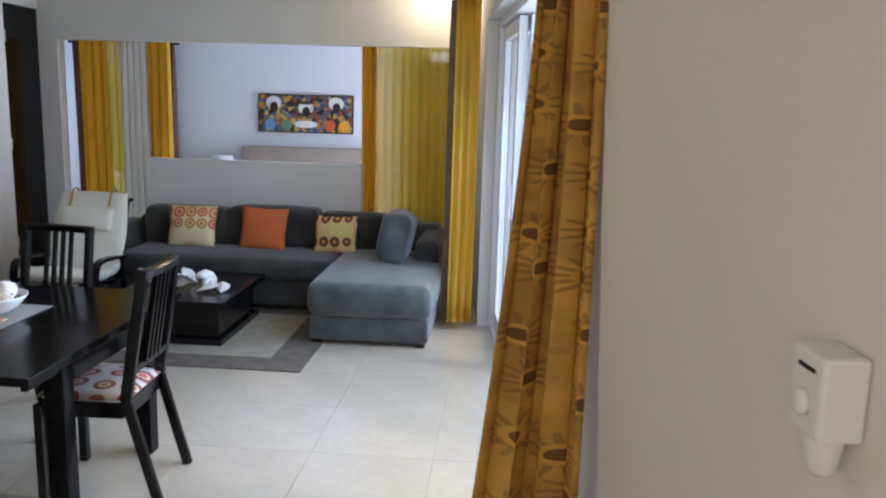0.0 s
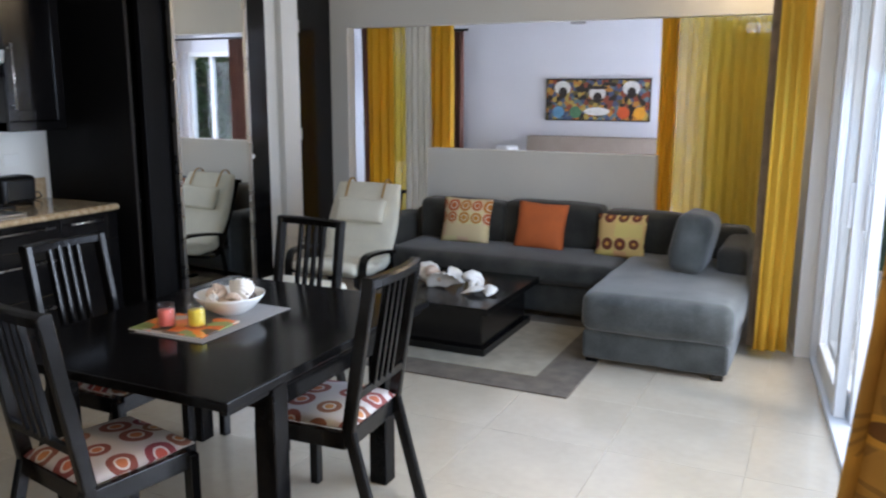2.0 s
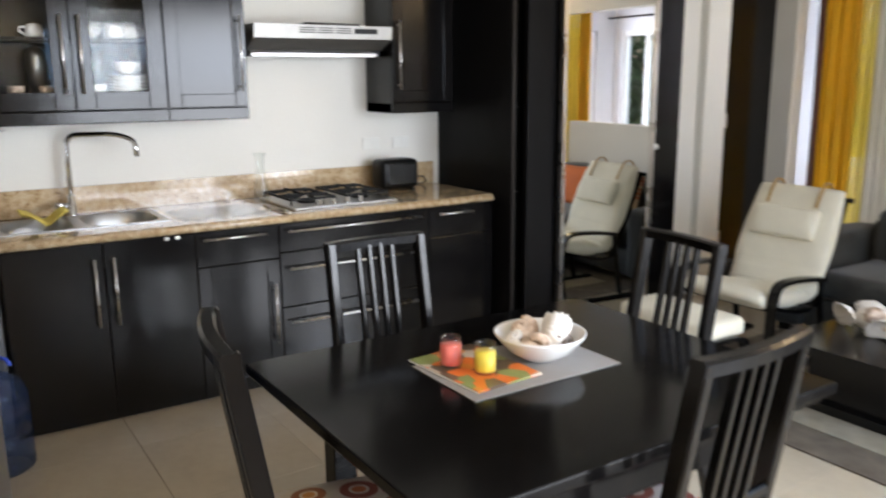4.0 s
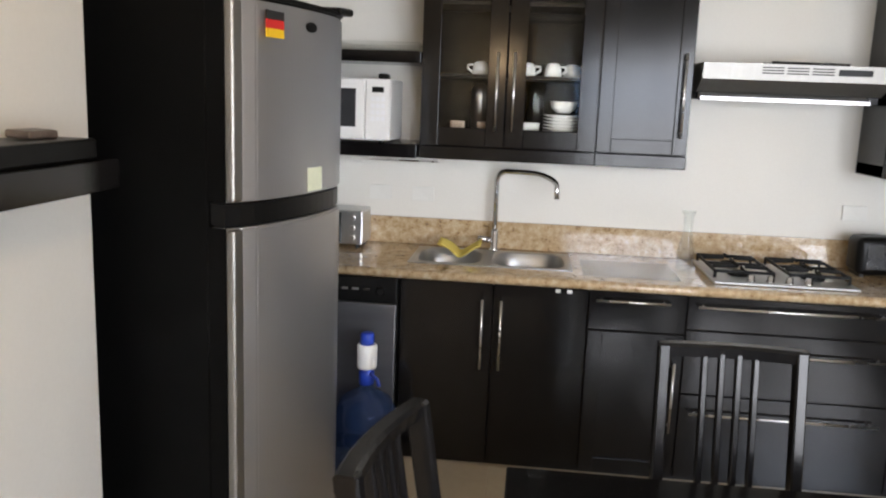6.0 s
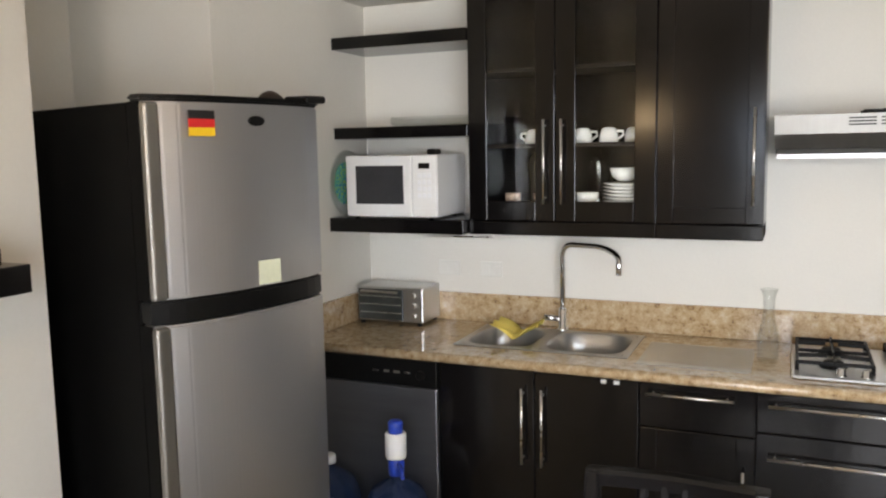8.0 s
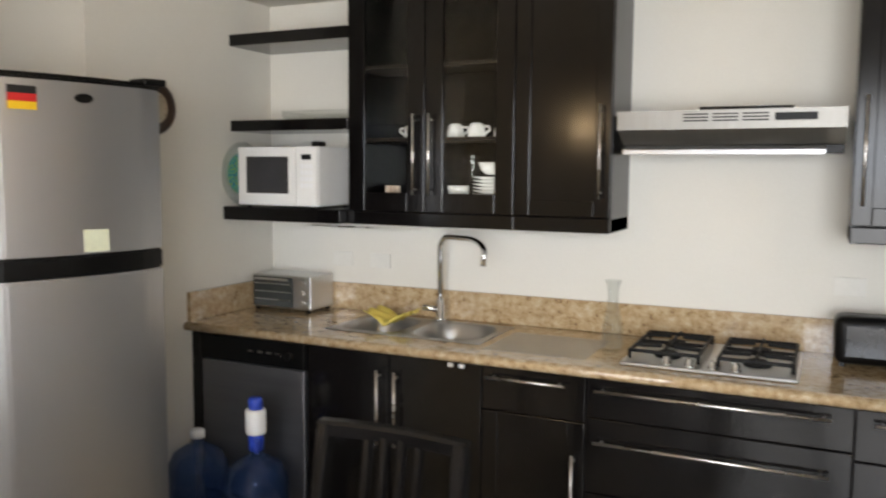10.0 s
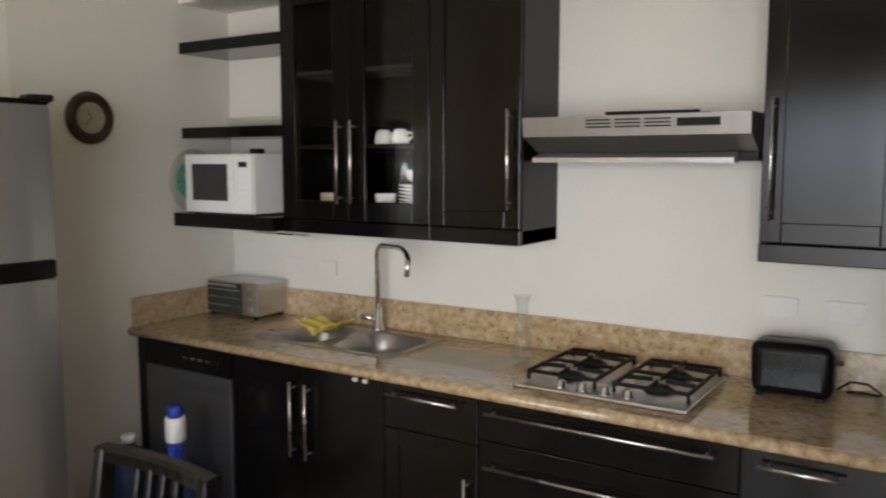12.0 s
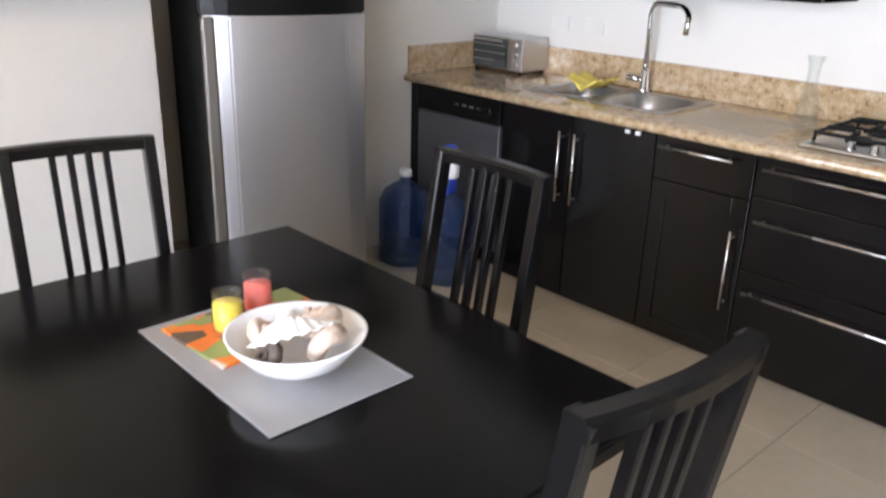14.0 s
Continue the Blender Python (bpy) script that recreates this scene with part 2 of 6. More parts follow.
M["glass"] = clear("clear_glass")
M["pane"] = clear("window_glass", (0.97, 0.99, 0.99), ior=1.2)
def thin(name, share=0.035):
    """Thin-walled glass: mostly see-through, with a faint polish."""
    m = bpy.data.materials.new(name)
    m.use_nodes = True
    nt, b = nodes_of(m)
    tr, gl, face = nt.nodes.new("ShaderNodeBsdfTransparent"), nt.nodes.new("ShaderNodeBsdfGlossy"), nt.nodes.new("ShaderNodeLayerWeight")
    cut = nt.nodes.new("ShaderNodeMath")
    cut.operation = 'MULTIPLY'
    cut.inputs[1].default_value = 0.3
    mix, mix2 = nt.nodes.new("ShaderNodeMixShader"), nt.nodes.new("ShaderNodeMixShader")
    tr.inputs[0].default_value = (0.96, 0.97, 0.965, 1)
    gl.inputs["Roughness"].default_value = 0.04
    face.inputs[0].default_value = 0.25
    nt.links.new(face.outputs["Facing"], cut.inputs[0])
    b.inputs["Base Color"].default_value = (0.85, 0.87, 0.86, 1)
    b.inputs["Roughness"].default_value = 0.3
    mix2.inputs[0].default_value = share
    nt.links.new(tr.outputs[0], mix2.inputs[1])
    nt.links.new(b.outputs[0], mix2.inputs[2])
    nt.links.new(cut.outputs[0], mix.inputs[0])
    nt.links.new(mix2.outputs[0], mix.inputs[1])
    nt.links.new(gl.outputs[0], mix.inputs[2])
    nt.links.new(mix.outputs[0], nt.nodes["Material Output"].inputs[0])
    return m


M["thin_glass"] = thin("thin_glass", 0.012)
M["cabinet_glass"] = clear("cabinet_glass", (0.93, 0.95, 0.93), ior=1.28)
M["blue_bottle"] = thin("blue_polycarbonate", 0.25)
for node in M["blue_bottle"].node_tree.nodes:
    if node.type == 'BSDF_TRANSPARENT':
        node.inputs[0].default_value = (0.52, 0.62, 0.80, 1)
    elif node.type == 'BSDF_PRINCIPLED':
        node.inputs["Base Color"].default_value = (0.03, 0.07, 0.18, 1)
        node.inputs["Roughness"].default_value = 0.15
M["juice_red"] = mat("red_candle_wax", (0.86, 0.17, 0.13), 0.3, vary=0.1, bump=0)
M["juice_yellow"] = mat("yellow_candle_wax", (0.90, 0.68, 0.07), 0.3, vary=0.1, bump=0)
m = bpy.data.materials.new("mirror_silver")
m.use_nodes = True
_, b = nodes_of(m)
b.inputs["Base Color"].default_value = (0.86, 0.88, 0.87, 1)
b.inputs["Metallic"].default_value, b.inputs["Roughness"].default_value = 1.0, 0.015
M["mirror"] = m


def granite():
    m = mat("gold_granite", (0.45, 0.33, 0.19), 0.09, bump=0.02, coat=0.3)
    nt, b = nodes_of(m)
    tc = nt.nodes.new("ShaderNodeTexCoord")
    v = nt.nodes.new("ShaderNodeTexVoronoi")
    v.inputs["Scale"].default_value = 170
    n = nt.nodes.new("ShaderNodeTexNoise")
    n.inputs["Scale"].default_value, n.inputs["Detail"].default_value = 34, 9
    nt.links.new(tc.outputs["Object"], v.inputs["Vector"])
    nt.links.new(tc.outputs["Object"], n.inputs["Vector"])
    sep = nt.nodes.new("ShaderNodeSeparateColor")
    nt.links.new(v.outputs["Color"], sep.inputs[0])
    add = nt.nodes.new("ShaderNodeMath")
    add.operation = 'MULTIPLY_ADD'
    add.inputs[1].default_value = 0.18
    nt.links.new(sep.outputs[0], add.inputs[0])
    nt.links.new(n.outputs[0], add.inputs[2])
    r = ramp(nt, ((0.34, (0.19, 0.12, 0.065)), (0.44, (0.36, 0.24, 0.125)), (0.56, (0.44, 0.31, 0.175)), (0.68, (0.50, 0.375, 0.23)), (0.84, (0.56, 0.46, 0.33))))
    nt.links.new(add.outputs[0], r.inputs[0])
    nt.links.new(r.outputs[0], b.inputs["Base Color"])
    return m


M["granite"] = granite()


def sheer(name="sheer_voile", tone=(0.78, 0.75, 0.66), pass_tone=(0.84, 0.80, 0.70), low=0.5, high=0.8):
    m = bpy.data.materials.new(name)
    m.use_nodes = True
    nt, b = nodes_of(m)
    out = nt.nodes["Material Output"]
    tr, tl, mix = nt.nodes.new("ShaderNodeBsdfTransparent"), nt.nodes.new("ShaderNodeBsdfTranslucent"), nt.nodes.new("ShaderNodeMixShader")
    mix2 = nt.nodes.new("ShaderNodeMixShader")
    b.inputs["Base Color"].default_value = (*tone, 1)
    b.inputs["Roughness"].default_value = 0.9
    tl.inputs[0].default_value = (*pass_tone, 1)
    w = nt.nodes.new("ShaderNodeTexNoise")
    w.inputs["Scale"].default_value = 220
    mr = nt.nodes.new("ShaderNodeMapRange")
    mr.inputs[3].default_value, mr.inputs[4].default_value = low, high
    nt.links.new(w.outputs[0], mr.inputs[0])
    mix2.inputs[0].default_value = 0.5
    nt.links.new(b.outputs[0], mix2.inputs[1])
    nt.links.new(tl.outputs[0], mix2.inputs[2])
    nt.links.new(mr.outputs[0], mix.inputs[0])
    nt.links.new(tr.outputs[0], mix.inputs[1])
    nt.links.new(mix2.outputs[0], mix.inputs[2])
    nt.links.new(mix.outputs[0], out.inputs[0])
    return m


M["sheer"] = sheer()
M["voile"] = sheer("golden_voile", (0.90, 0.72, 0.12), (0.96, 0.80, 0.16), 0.42, 0.74)


def cloth_glow(m, share=0.35):
    """Lets a woven cloth pass some light, as thin curtains do."""
    nt, b = nodes_of(m)
    tl, mix = nt.nodes.new("ShaderNodeBsdfTranslucent"), nt.nodes.new("ShaderNodeMixShader")
    src = b.inputs["Base Color"].links[0].from_socket
    nt.links.new(src, tl.inputs[0])
    mix.inputs[0].default_value = share
    nt.links.new(b.outputs[0], mix.inputs[1])
    nt.links.new(tl.outputs[0], mix.inputs[2])
    nt.links.new(mix.outputs[0], nt.nodes["Material Output"].inputs[0])


cloth_glow(M["gold"], 0.6)


def sunflower():
    """Gold cloth with a woven print of brown sunflowers and leaves."""
    m = mat("sunflower_curtain", (0.5, 0.3, 0.06), 0.75, vary=0.1, fine=200, bump=0.25)
    nt, b = nodes_of(m)
    tc = nt.nodes.new("ShaderNodeTexCoord")

    def math_node(op, a=None, bb=None, va=0.0, vb=0.0):
        n = nt.nodes.new("ShaderNodeMath")
        n.operation = op
        n.inputs[0].default_value, n.inputs[1].default_value = va, vb
        if a is not None:
            nt.links.new(a, n.inputs[0])
        if bb is not None:
            nt.links.new(bb, n.inputs[1])
        return n.outputs[0]

    def flowers(scale, rand, petals, core, reach):
        """Masks of the heart, its dark ring and the pointed petals round each lattice point."""
        v = nt.nodes.new("ShaderNodeTexVoronoi")
        v.voronoi_dimensions = '2D'
        v.inputs["Scale"].default_value, v.inputs["Randomness"].default_value = scale, rand
        nt.links.new(tc.outputs["UV"], v.inputs["Vector"])
        sub = nt.nodes.new("ShaderNodeVectorMath")
        sub.operation = 'SUBTRACT'
        nt.links.new(tc.outputs["UV"], sub.inputs[0])
        nt.links.new(v.outputs["Position"], sub.inputs[1])
        xyz = nt.nodes.new("ShaderNodeSeparateXYZ")
        nt.links.new(sub.outputs[0], xyz.inputs[0])
        ang = math_node('ARCTAN2', xyz.outputs[1], xyz.outputs[0])
        wave = math_node('SINE', math_node('MULTIPLY', ang, vb=petals))
        d = v.outputs["Distance"]
        taper = math_node('MULTIPLY', math_node('SUBTRACT', d, vb=core), vb=1.1 / reach)
        spike = math_node('GREATER_THAN', wave, math_node('SUBTRACT', taper, vb=0.25))
        petal = math_node('MULTIPLY', spike, math_node('MULTIPLY', math_node('GREATER_THAN', d, vb=core), math_node('LESS_THAN', d, vb=core + reach)))
        ring_ = math_node('MULTIPLY', math_node('GREATER_THAN', d, vb=core * 0.55), math_node('LESS_THAN', d, vb=core * 0.9))
        heart = math_node('LESS_THAN', d, vb=core * 0.55)
        return petal, ring_, heart

    p1, r1, h1 = flowers(6.2, 0.5, 14, 0.20, 0.2)
    p2, r2, h2 = flowers(8.0, 1.0, 2, 0.02, 0.2)
    base = ramp(nt, ((0.36, (0.52, 0.29, 0.06)), (0.64, (0.78, 0.45, 0.085))))
    w = nt.nodes.new("ShaderNodeTexNoise")
    w.inputs["Scale"].default_value = 7
    nt.links.new(tc.outputs["UV"], w.inputs["Vector"])
    nt.links.new(w.outputs[0], base.inputs[0])
    last = base.outputs[0]
    for mask, colour, amount in ((p2, (0.26, 0.16, 0.05), 0.3), (p1, (0.20, 0.11, 0.04), 0.5), (r1, (0.80, 0.45, 0.07), 0.8), (h1, (0.15, 0.06, 0.022), 0.85)):
        mx = nt.nodes.new("ShaderNodeMix")
        mx.data_type = 'RGBA'
        mx.inputs[7].default_value = (*colour, 1)
        nt.links.new(math_node('MULTIPLY', mask, vb=amount), mx.inputs[0])
        nt.links.new(last, mx.inputs[6])
        last = mx.outputs[2]
    nt.links.new(last, b.inputs["Base Color"])
    return m


M["sunflower"] = sunflower()
cloth_glow(M["sunflower"], 0.25)


# ---- building helpers ----
def link_mesh(name, bm, material, smooth=False):
    me = bpy.data.meshes.new(name)
    bm.normal_update()
    bm.to_mesh(me)
    bm.free()
    if material is not None:
        me.materials.append(material)
    if smooth:
        for p in me.polygons:
            p.use_smooth = True
    return new(name, me)


def thing(name, at, label, category, group="", turn=0.0):
    ob = new(name)
    ob.matrix_basis = pose(*at, 0, 0, turn)
    ob.empty_display_size = 0.1
    return tagged(ob, label, category, group)


def root(ob):
    while ob.parent:
        ob = ob.parent
    return ob


def part(name, bm, material, parent, label="", smooth=False, local=False):
    """Links bm as one mesh under parent; bm is in world coordinates unless local."""
    if not local:
        bm.transform(root(parent).matrix_basis.inverted())
    ob = link_mesh(name, bm, material, smooth)
    ob.parent = parent
    return tagged(ob, label)


def setting(name, bm, material, label="", category="", smooth=False):
    return tagged(link_mesh(name, bm, material, smooth), label, category, kind="structure")


def box(lo, hi, bevel=0.0, bm=None, seg=2):
    own = bm is None
    b = bmesh.new()
    bmesh.ops.create_cube(b, size=1)
    for v in b.verts:
        v.co = Vector([(l + h) / 2 + c * (h - l) for l, h, c in zip(lo, hi, v.co)])
    if bevel:
        bmesh.ops.bevel(b, geom=list(b.edges), offset=bevel, segments=seg, affect='EDGES', profile=0.5)
    if own:
        return b
    merge(bm, b)
    return bm


def merge(bm, b, m=None):
    if m is not None:
        b.transform(m)
    me = bpy.data.meshes.new("scratch")
    b.to_mesh(me)
    b.free()
    bm.from_mesh(me)
    bpy.data.meshes.remove(me)
    return bm


def lathe(profile, at=(0, 0, 0), seg=24, scale=(1, 1)):
    """A turned body: profile of (radius, height) about the z axis."""
    bm = bmesh.new()
    loops = []
    for r, z in profile:
        loops.append([bm.verts.new((at[0] + scale[0] * r * math.cos(a), at[1] + scale[1] * r * math.sin(a), at[2] + z)) for a in (2 * math.pi * k / seg for k in range(seg))])
    for p, q in zip(loops, loops[1:]):
        for k in range(seg):
            bm.faces.new((p[k], p[(k + 1) % seg], q[(k + 1) % seg], q[k]))
    bm.faces.new(loops[0][::-1])
    bm.faces.new(loops[-1])
    return bm


def tube(points, r, seg=10, bm=None):
    """A round bar along a line of points."""
    b = bm or bmesh.new()
    pts = [Vector(p) for p in points]
    loops = []
    side = None
    for k, p in enumerate(pts):
        d = (pts[min(k + 1, len(pts) - 1)] - pts[max(k - 1, 0)]).normalized()
        if side is None:
            side = d.orthogonal().normalized()
        side = (side - d * side.dot(d)).normalized()
        up = d.cross(side)
        loops.append([b.verts.new(p + r * (side * math.cos(a) + up * math.sin(a))) for a in (2 * math.pi * j / seg for j in range(seg))])
    for p, q in zip(loops, loops[1:]):
        for j in range(seg):
            b.faces.new((p[j], p[(j + 1) % seg], q[(j + 1) % seg], q[j]))
    b.faces.new(loops[0][::-1])
    b.faces.new(loops[-1])
    return b


def bar(a, c, w, t, bevel=0.004, along=(0, 0, 1)):
    """A bar of rectangular section from a to c; w is measured along `along`'s cross direction."""
    a, c = Vector(a), Vector(c)
    d = c - a
    z = d.normalized()
    x = Vector(along).cross(z)
    if x.length < 1e-4:
        x = z.orthogonal()
    x.normalize()
    y = z.cross(x)
    b = box((-w / 2, -t / 2, 0), (w / 2, t / 2, d.length), bevel, seg=1)
    rot = Matrix((x, y, z)).transposed().to_4x4()
    b.transform(Matrix.Translation(a) @ rot)
    return b


def pillow_mesh(w, h, d, seg=14, pinch=0.06, roundness=0.5):
    """A stuffed cushion lying in the xz plane, with UVs in metres."""
    bm = bmesh.new()
    uv = bm.loops.layers.uv.new("UVMap")
    for side in (1, -1):
        grid = []
        for i in range(seg + 1):
            row = []
            for j in range(seg + 1):
                u, v = 2 * i / seg - 1, 2 * j / seg - 1
                swell = (max(0.0, (1 - u * u) * (1 - v * v))) ** roundness
                x = u * w / 2 * (1 - pinch * (1 - v * v) * 0.0 - pinch * (1 - abs(v)) * abs(u))
                z = v * h / 2 * (1 - pinch * (1 - abs(u)) * abs(v))
                row.append(bm.verts.new((x, -side * d / 2 * swell, z)))
            grid.append(row)
        for i in range(seg):
            for j in range(seg):
                q = (grid[i][j], grid[i + 1][j], grid[i + 1][j + 1], grid[i][j + 1])
                f = bm.faces.new(q if side == 1 else q[::-1])
                for l in f.loops:
                    l[uv].uv = (l.vert.co.x + w / 2, l.vert.co.z + h / 2)
    bmesh.ops.remove_doubles(bm, verts=list(bm.verts), dist=0.0005)
    return bm


def soft_box(lo, hi, r=0.05, puff=0.0, seg=4):
    """An upholstered block with rounded edges and a swollen face."""
    b = box(lo, hi, r, seg=seg)
    bmesh.ops.subdivide_edges(b, edges=[e for e in b.edges if e.calc_length() > 0.12], cuts=5, use_grid_fill=True)
    c = [(l + h) / 2 for l, h in zip(lo, hi)]
    half = [(h - l) / 2 for l, h in zip(lo, hi)]
    for v in b.verts:
        n = [(v.co[k] - c[k]) / half[k] for k in range(3)]
        for k in range(3):
            o = [n[j] for j in range(3) if j != k]
            v.co[k] += math.copysign(puff, n[k]) * abs(n[k]) ** 6 * max(0, 1 - o[0] ** 2) * max(0, 1 - o[1] ** 2)
        v.co += 0.007 * Vector(noise.noise_vector(v.co * 5.0))
    return b


def curtain_mesh(path, z0, z1, waves, amp, flare=0.0, rows=14, seed=1, lean=(0, 0), gather=2.2):
    """A hanging cloth along a line of plan points, in folds, with UVs in metres."""
    rnd = random.Random(seed)
    bm = bmesh.new()
    uv = bm.loops.layers.uv.new("UVMap")
    pts = [Vector((*p, 0)) for p in path]
    lens = [0.0]
    for a, c in zip(pts, pts[1:]):
        lens.append(lens[-1] + (c - a).length)
    total = lens[-1]
    n = int(waves * 12)
    ph = [rnd.uniform(0.75, 1.3) for _ in range(waves + 2)]
    grid, us = [], []
    for i in range(n + 1):
        s = total * i / n
        k = max(j for j in range(len(pts) - 1) if lens[j] <= s + 1e-9)
        d = (pts[k + 1] - pts[k]).normalized()
        p = pts[k] + d * (s - lens[k])
        nrm = Vector((-d.y, d.x, 0))
        ang = 2 * math.pi * waves * i / n
        a = amp * ph[int(waves * i / n)]
        col = []
        for r in range(rows + 1):
            f = r / rows
            z = z1 + (z0 - z1) * f
            grow = 0.75 + 0.5 * f
            q = p + nrm * (a * grow * math.sin(ang + 0.6 * math.sin(3 * f + i * 0.02))) + d * (0.35 * a * math.sin(2 * ang + f))
            c = (i / n - 0.5) * total
            q = q + d * (c * flare * f)
            col.append(bm.verts.new((q.x + lean[0] * f * f, q.y + lean[1] * f * f, z)))
        grid.append(col)
    stretch = 1.0 + gather * amp * waves / max(total, 0.01)
    for i in range(n):
        for r in range(rows):
            f = bm.faces.new((grid[i][r], grid[i][r + 1], grid[i + 1][r + 1], grid[i + 1][r]))
            for l, (ii, rr) in zip(f.loops, ((i, r), (i, r + 1), (i + 1, r + 1), (i + 1, r))):
                l[uv].uv = (total * stretch * ii / n, (z1 - z0) * (1 - rr / rows))
    return bm


def sheet(bm, name, material, parent, label=""):
    ob = part(name, bm, material, parent, label, smooth=True)
    so = ob.modifiers.new("thickness", 'SOLIDIFY')
    so.thickness = 0.003
    return ob


# ---- the large structure ----
XK, YL, YF, CEIL = -4.38, 3.55, 9.35, 2.85   # kitchen wall, wall beside the counter, partition to the bedroom, ceiling
YB = 11.15                                   # bedroom's far wall


def slabs(*pairs):
    bm = bmesh.new()
    for lo, hi in pairs:
        box(lo, hi, 0, bm)
    return bm


setting("wall_kitchen", slabs(((XK - 0.15, 2.7, 0), (XK, 6.98, CEIL))), M["wall"], "white painted plaster wall behind the kitchen counter", "wall")
setting("wall_clock", slabs(((XK, 3.4, 0), (-3.19, YL, CEIL)), ((-3.34, 2.84, 0), (-3.19, 3.4, CEIL))), M["wall"], "white painted wall beside the fridge niche", "wall")
setting("wall_niche", slabs(((-3.34, 2.69, 0), (-2.21, 2.84, CEIL))), M["wall"], "white painted back of the fridge niche", "wall")
setting("wall_niche_side", slabs(((-2.40, 2.84, 0), (-2.25, 3.4, CEIL))), M["wall"], "white painted side of the fridge niche", "wall")
setting("wall_shelf", slabs(((-2.385, 3.4, 0), (-1.2, YL, CEIL))), M["wall"], "white painted wall beside the dining table", "wall")
setting("wall_entry_side", slabs(((-1.35, 0.7, 0), (-1.2, 3.4, CEIL))), M["wall"], "white painted side wall of the entrance", "wall")
setting("wall_closet", slabs(((-3.92, 8.39, 0), (-3.77, 8.6, CEIL))), M["wall"], "white painted wall by the mirrored closet", "wall")
setting("wall_pier", slabs(((-3.92, 8.6, 0), (-3.71, 8.83, CEIL))), M["wall"], "white painted pier beside the black door", "wall")
setting("wall_door_head", slabs(((-3.92, 8.83, 2.42), (-3.72, YF, CEIL))), M["wall"], "white painted wall above the black door", "wall")
setting("wall_closet_head", slabs(((-4.38, 6.98, 2.55), (-3.60, 8.39, CEIL))), M["wall"], "white painted wall above the closet", "wall")
setting("wall_closet_back", slabs(((-4.53, 6.98, 0), (-4.38, 9.35, CEIL))), M["wall"], "white painted wall behind the closet", "wall")
setting("wall_partition", slabs(((-2.75, YF, 0), (-0.79, YF + 0.12, 1.13))), M["wall"], "low white partition wall behind the sofa", "wall")
setting("wall_beam", slabs(((-4.53, YF, 0), (-3.55, YF + 0.12, CEIL)), ((-3.55, YF, 2.165), (0.6, YF + 0.12, CEIL)), ((0.16, YF, 0), (0.6, YF + 0.12, 2.165))), M["wall"], "white beam over the openings to the bedroom", "wall")
setting("soffit", slabs(((XK, YL, 2.46), (-4.06, 6.84, CEIL))), M["wall"], "white boxed soffit above the wall cabinets", "wall")
# bedroom: windows pierce the far wall
wl, wr = (-4.25, -3.42), (-0.3, 0.48)
setting("wall_bedroom", slabs(((-4.53, YB, 0), (wl[0], YB + 0.15, CEIL)), ((wl[1], YB, 0), (wr[0], YB + 0.15, CEIL)), ((wr[1], YB, 0), (0.85, YB + 0.15, CEIL)), ((wl[0], YB, 0), (wl[1], YB + 0.15, 0.75)),
        ((wl[0], YB, 2.1), (wl[1], YB + 0.15, CEIL)), ((wr[0], YB, 0), (wr[1], YB + 0.15, 0.75)), ((wr[0], YB, 2.1), (wr[1], YB + 0.15, CEIL))),
        M["wall_blue"], "pale blue-grey bedroom wall with two windows", "wall")
setting("wall_bedroom_left", slabs(((-4.53, YF + 0.12, 0), (-4.38, YB, CEIL))), M["wall_blue"], "pale blue-grey bedroom side wall", "wall")
setting("wall_bedroom_right", slabs(((0.6, YF, 0), (0.75, 9.78, CEIL)), ((0.6, 10.86, 0), (0.75, YB, CEIL)), ((0.6, 9.78, 2.1), (0.75, 10.86, CEIL))), M["wall_blue"], "pale blue-grey bedroom side wall", "wall")
setting("ceiling", slabs(((-4.6, 0.5, CEIL), (1.6, YB + 0.2, CEIL + 0.1))), M["ceiling"], "plain white ceiling", "ceiling")
setting("wall_entry", slabs(((-1.35, 0.55, 0), (1.3, 0.7, CEIL))), M["wall"], "white painted wall behind the entrance", "wall")

# the terrace wall runs a little askew: s metres along it from its corner, n metres into the room
WALL_AT, WALL_DIR = Vector((0.70, 4.6, 0)), Vector((-0.1025, 0.9947, 0))
WALL_IN = Vector((-0.9947, -0.1025, 0))
SKEW = Matrix(((WALL_DIR.x, -WALL_IN.x, 0, WALL_AT.x), (WALL_DIR.y, -WALL_IN.y, 0, WALL_AT.y), (0, 0, 1, 0), (0, 0, 0, 1)))   # local: x along, y outwards, z up
D0, D1, DH = 0.42, 3.72, 2.3


def skewed(bm):
    bm.transform(SKEW)
    bmesh.ops.recalc_face_normals(bm, faces=list(bm.faces))
    return bm


setting("wall_terrace", skewed(slabs(((-4.1, 0.07, 0), (D0, 0.33, CEIL)), ((D0, 0, DH), (D1, 0.26, CEIL)), ((D1, 0, 0), (4.8, 0.26, CEIL)))), M["wall"], "white painted wall with the terrace door", "wall")

# ---- floor with its tiles ----
floor = setting("floor", slabs(((-4.6, 0.5, -0.12), (1.3, YB + 0.2, -0.006))), M["grout"], "cream ceramic tile floor", "floor")
ground = setting("ground", slabs(((-300, -300, -0.5), (300, 300, -0.3))), mat("lawn", (0.06, 0.10, 0.03), 0.95, vary=0.4, scale=3, fine=40, bump=0.6), "green garden lawn outside", "ground")
terrace = setting("terrace", slabs(((0.75, 3.5, -0.3), (4.2, 11.0, -0.03))), mat("terrace_stone", (0.55, 0.53, 0.48), 0.7, vary=0.1, fine=40), "pale stone terrace outside the glass door", "terrace")

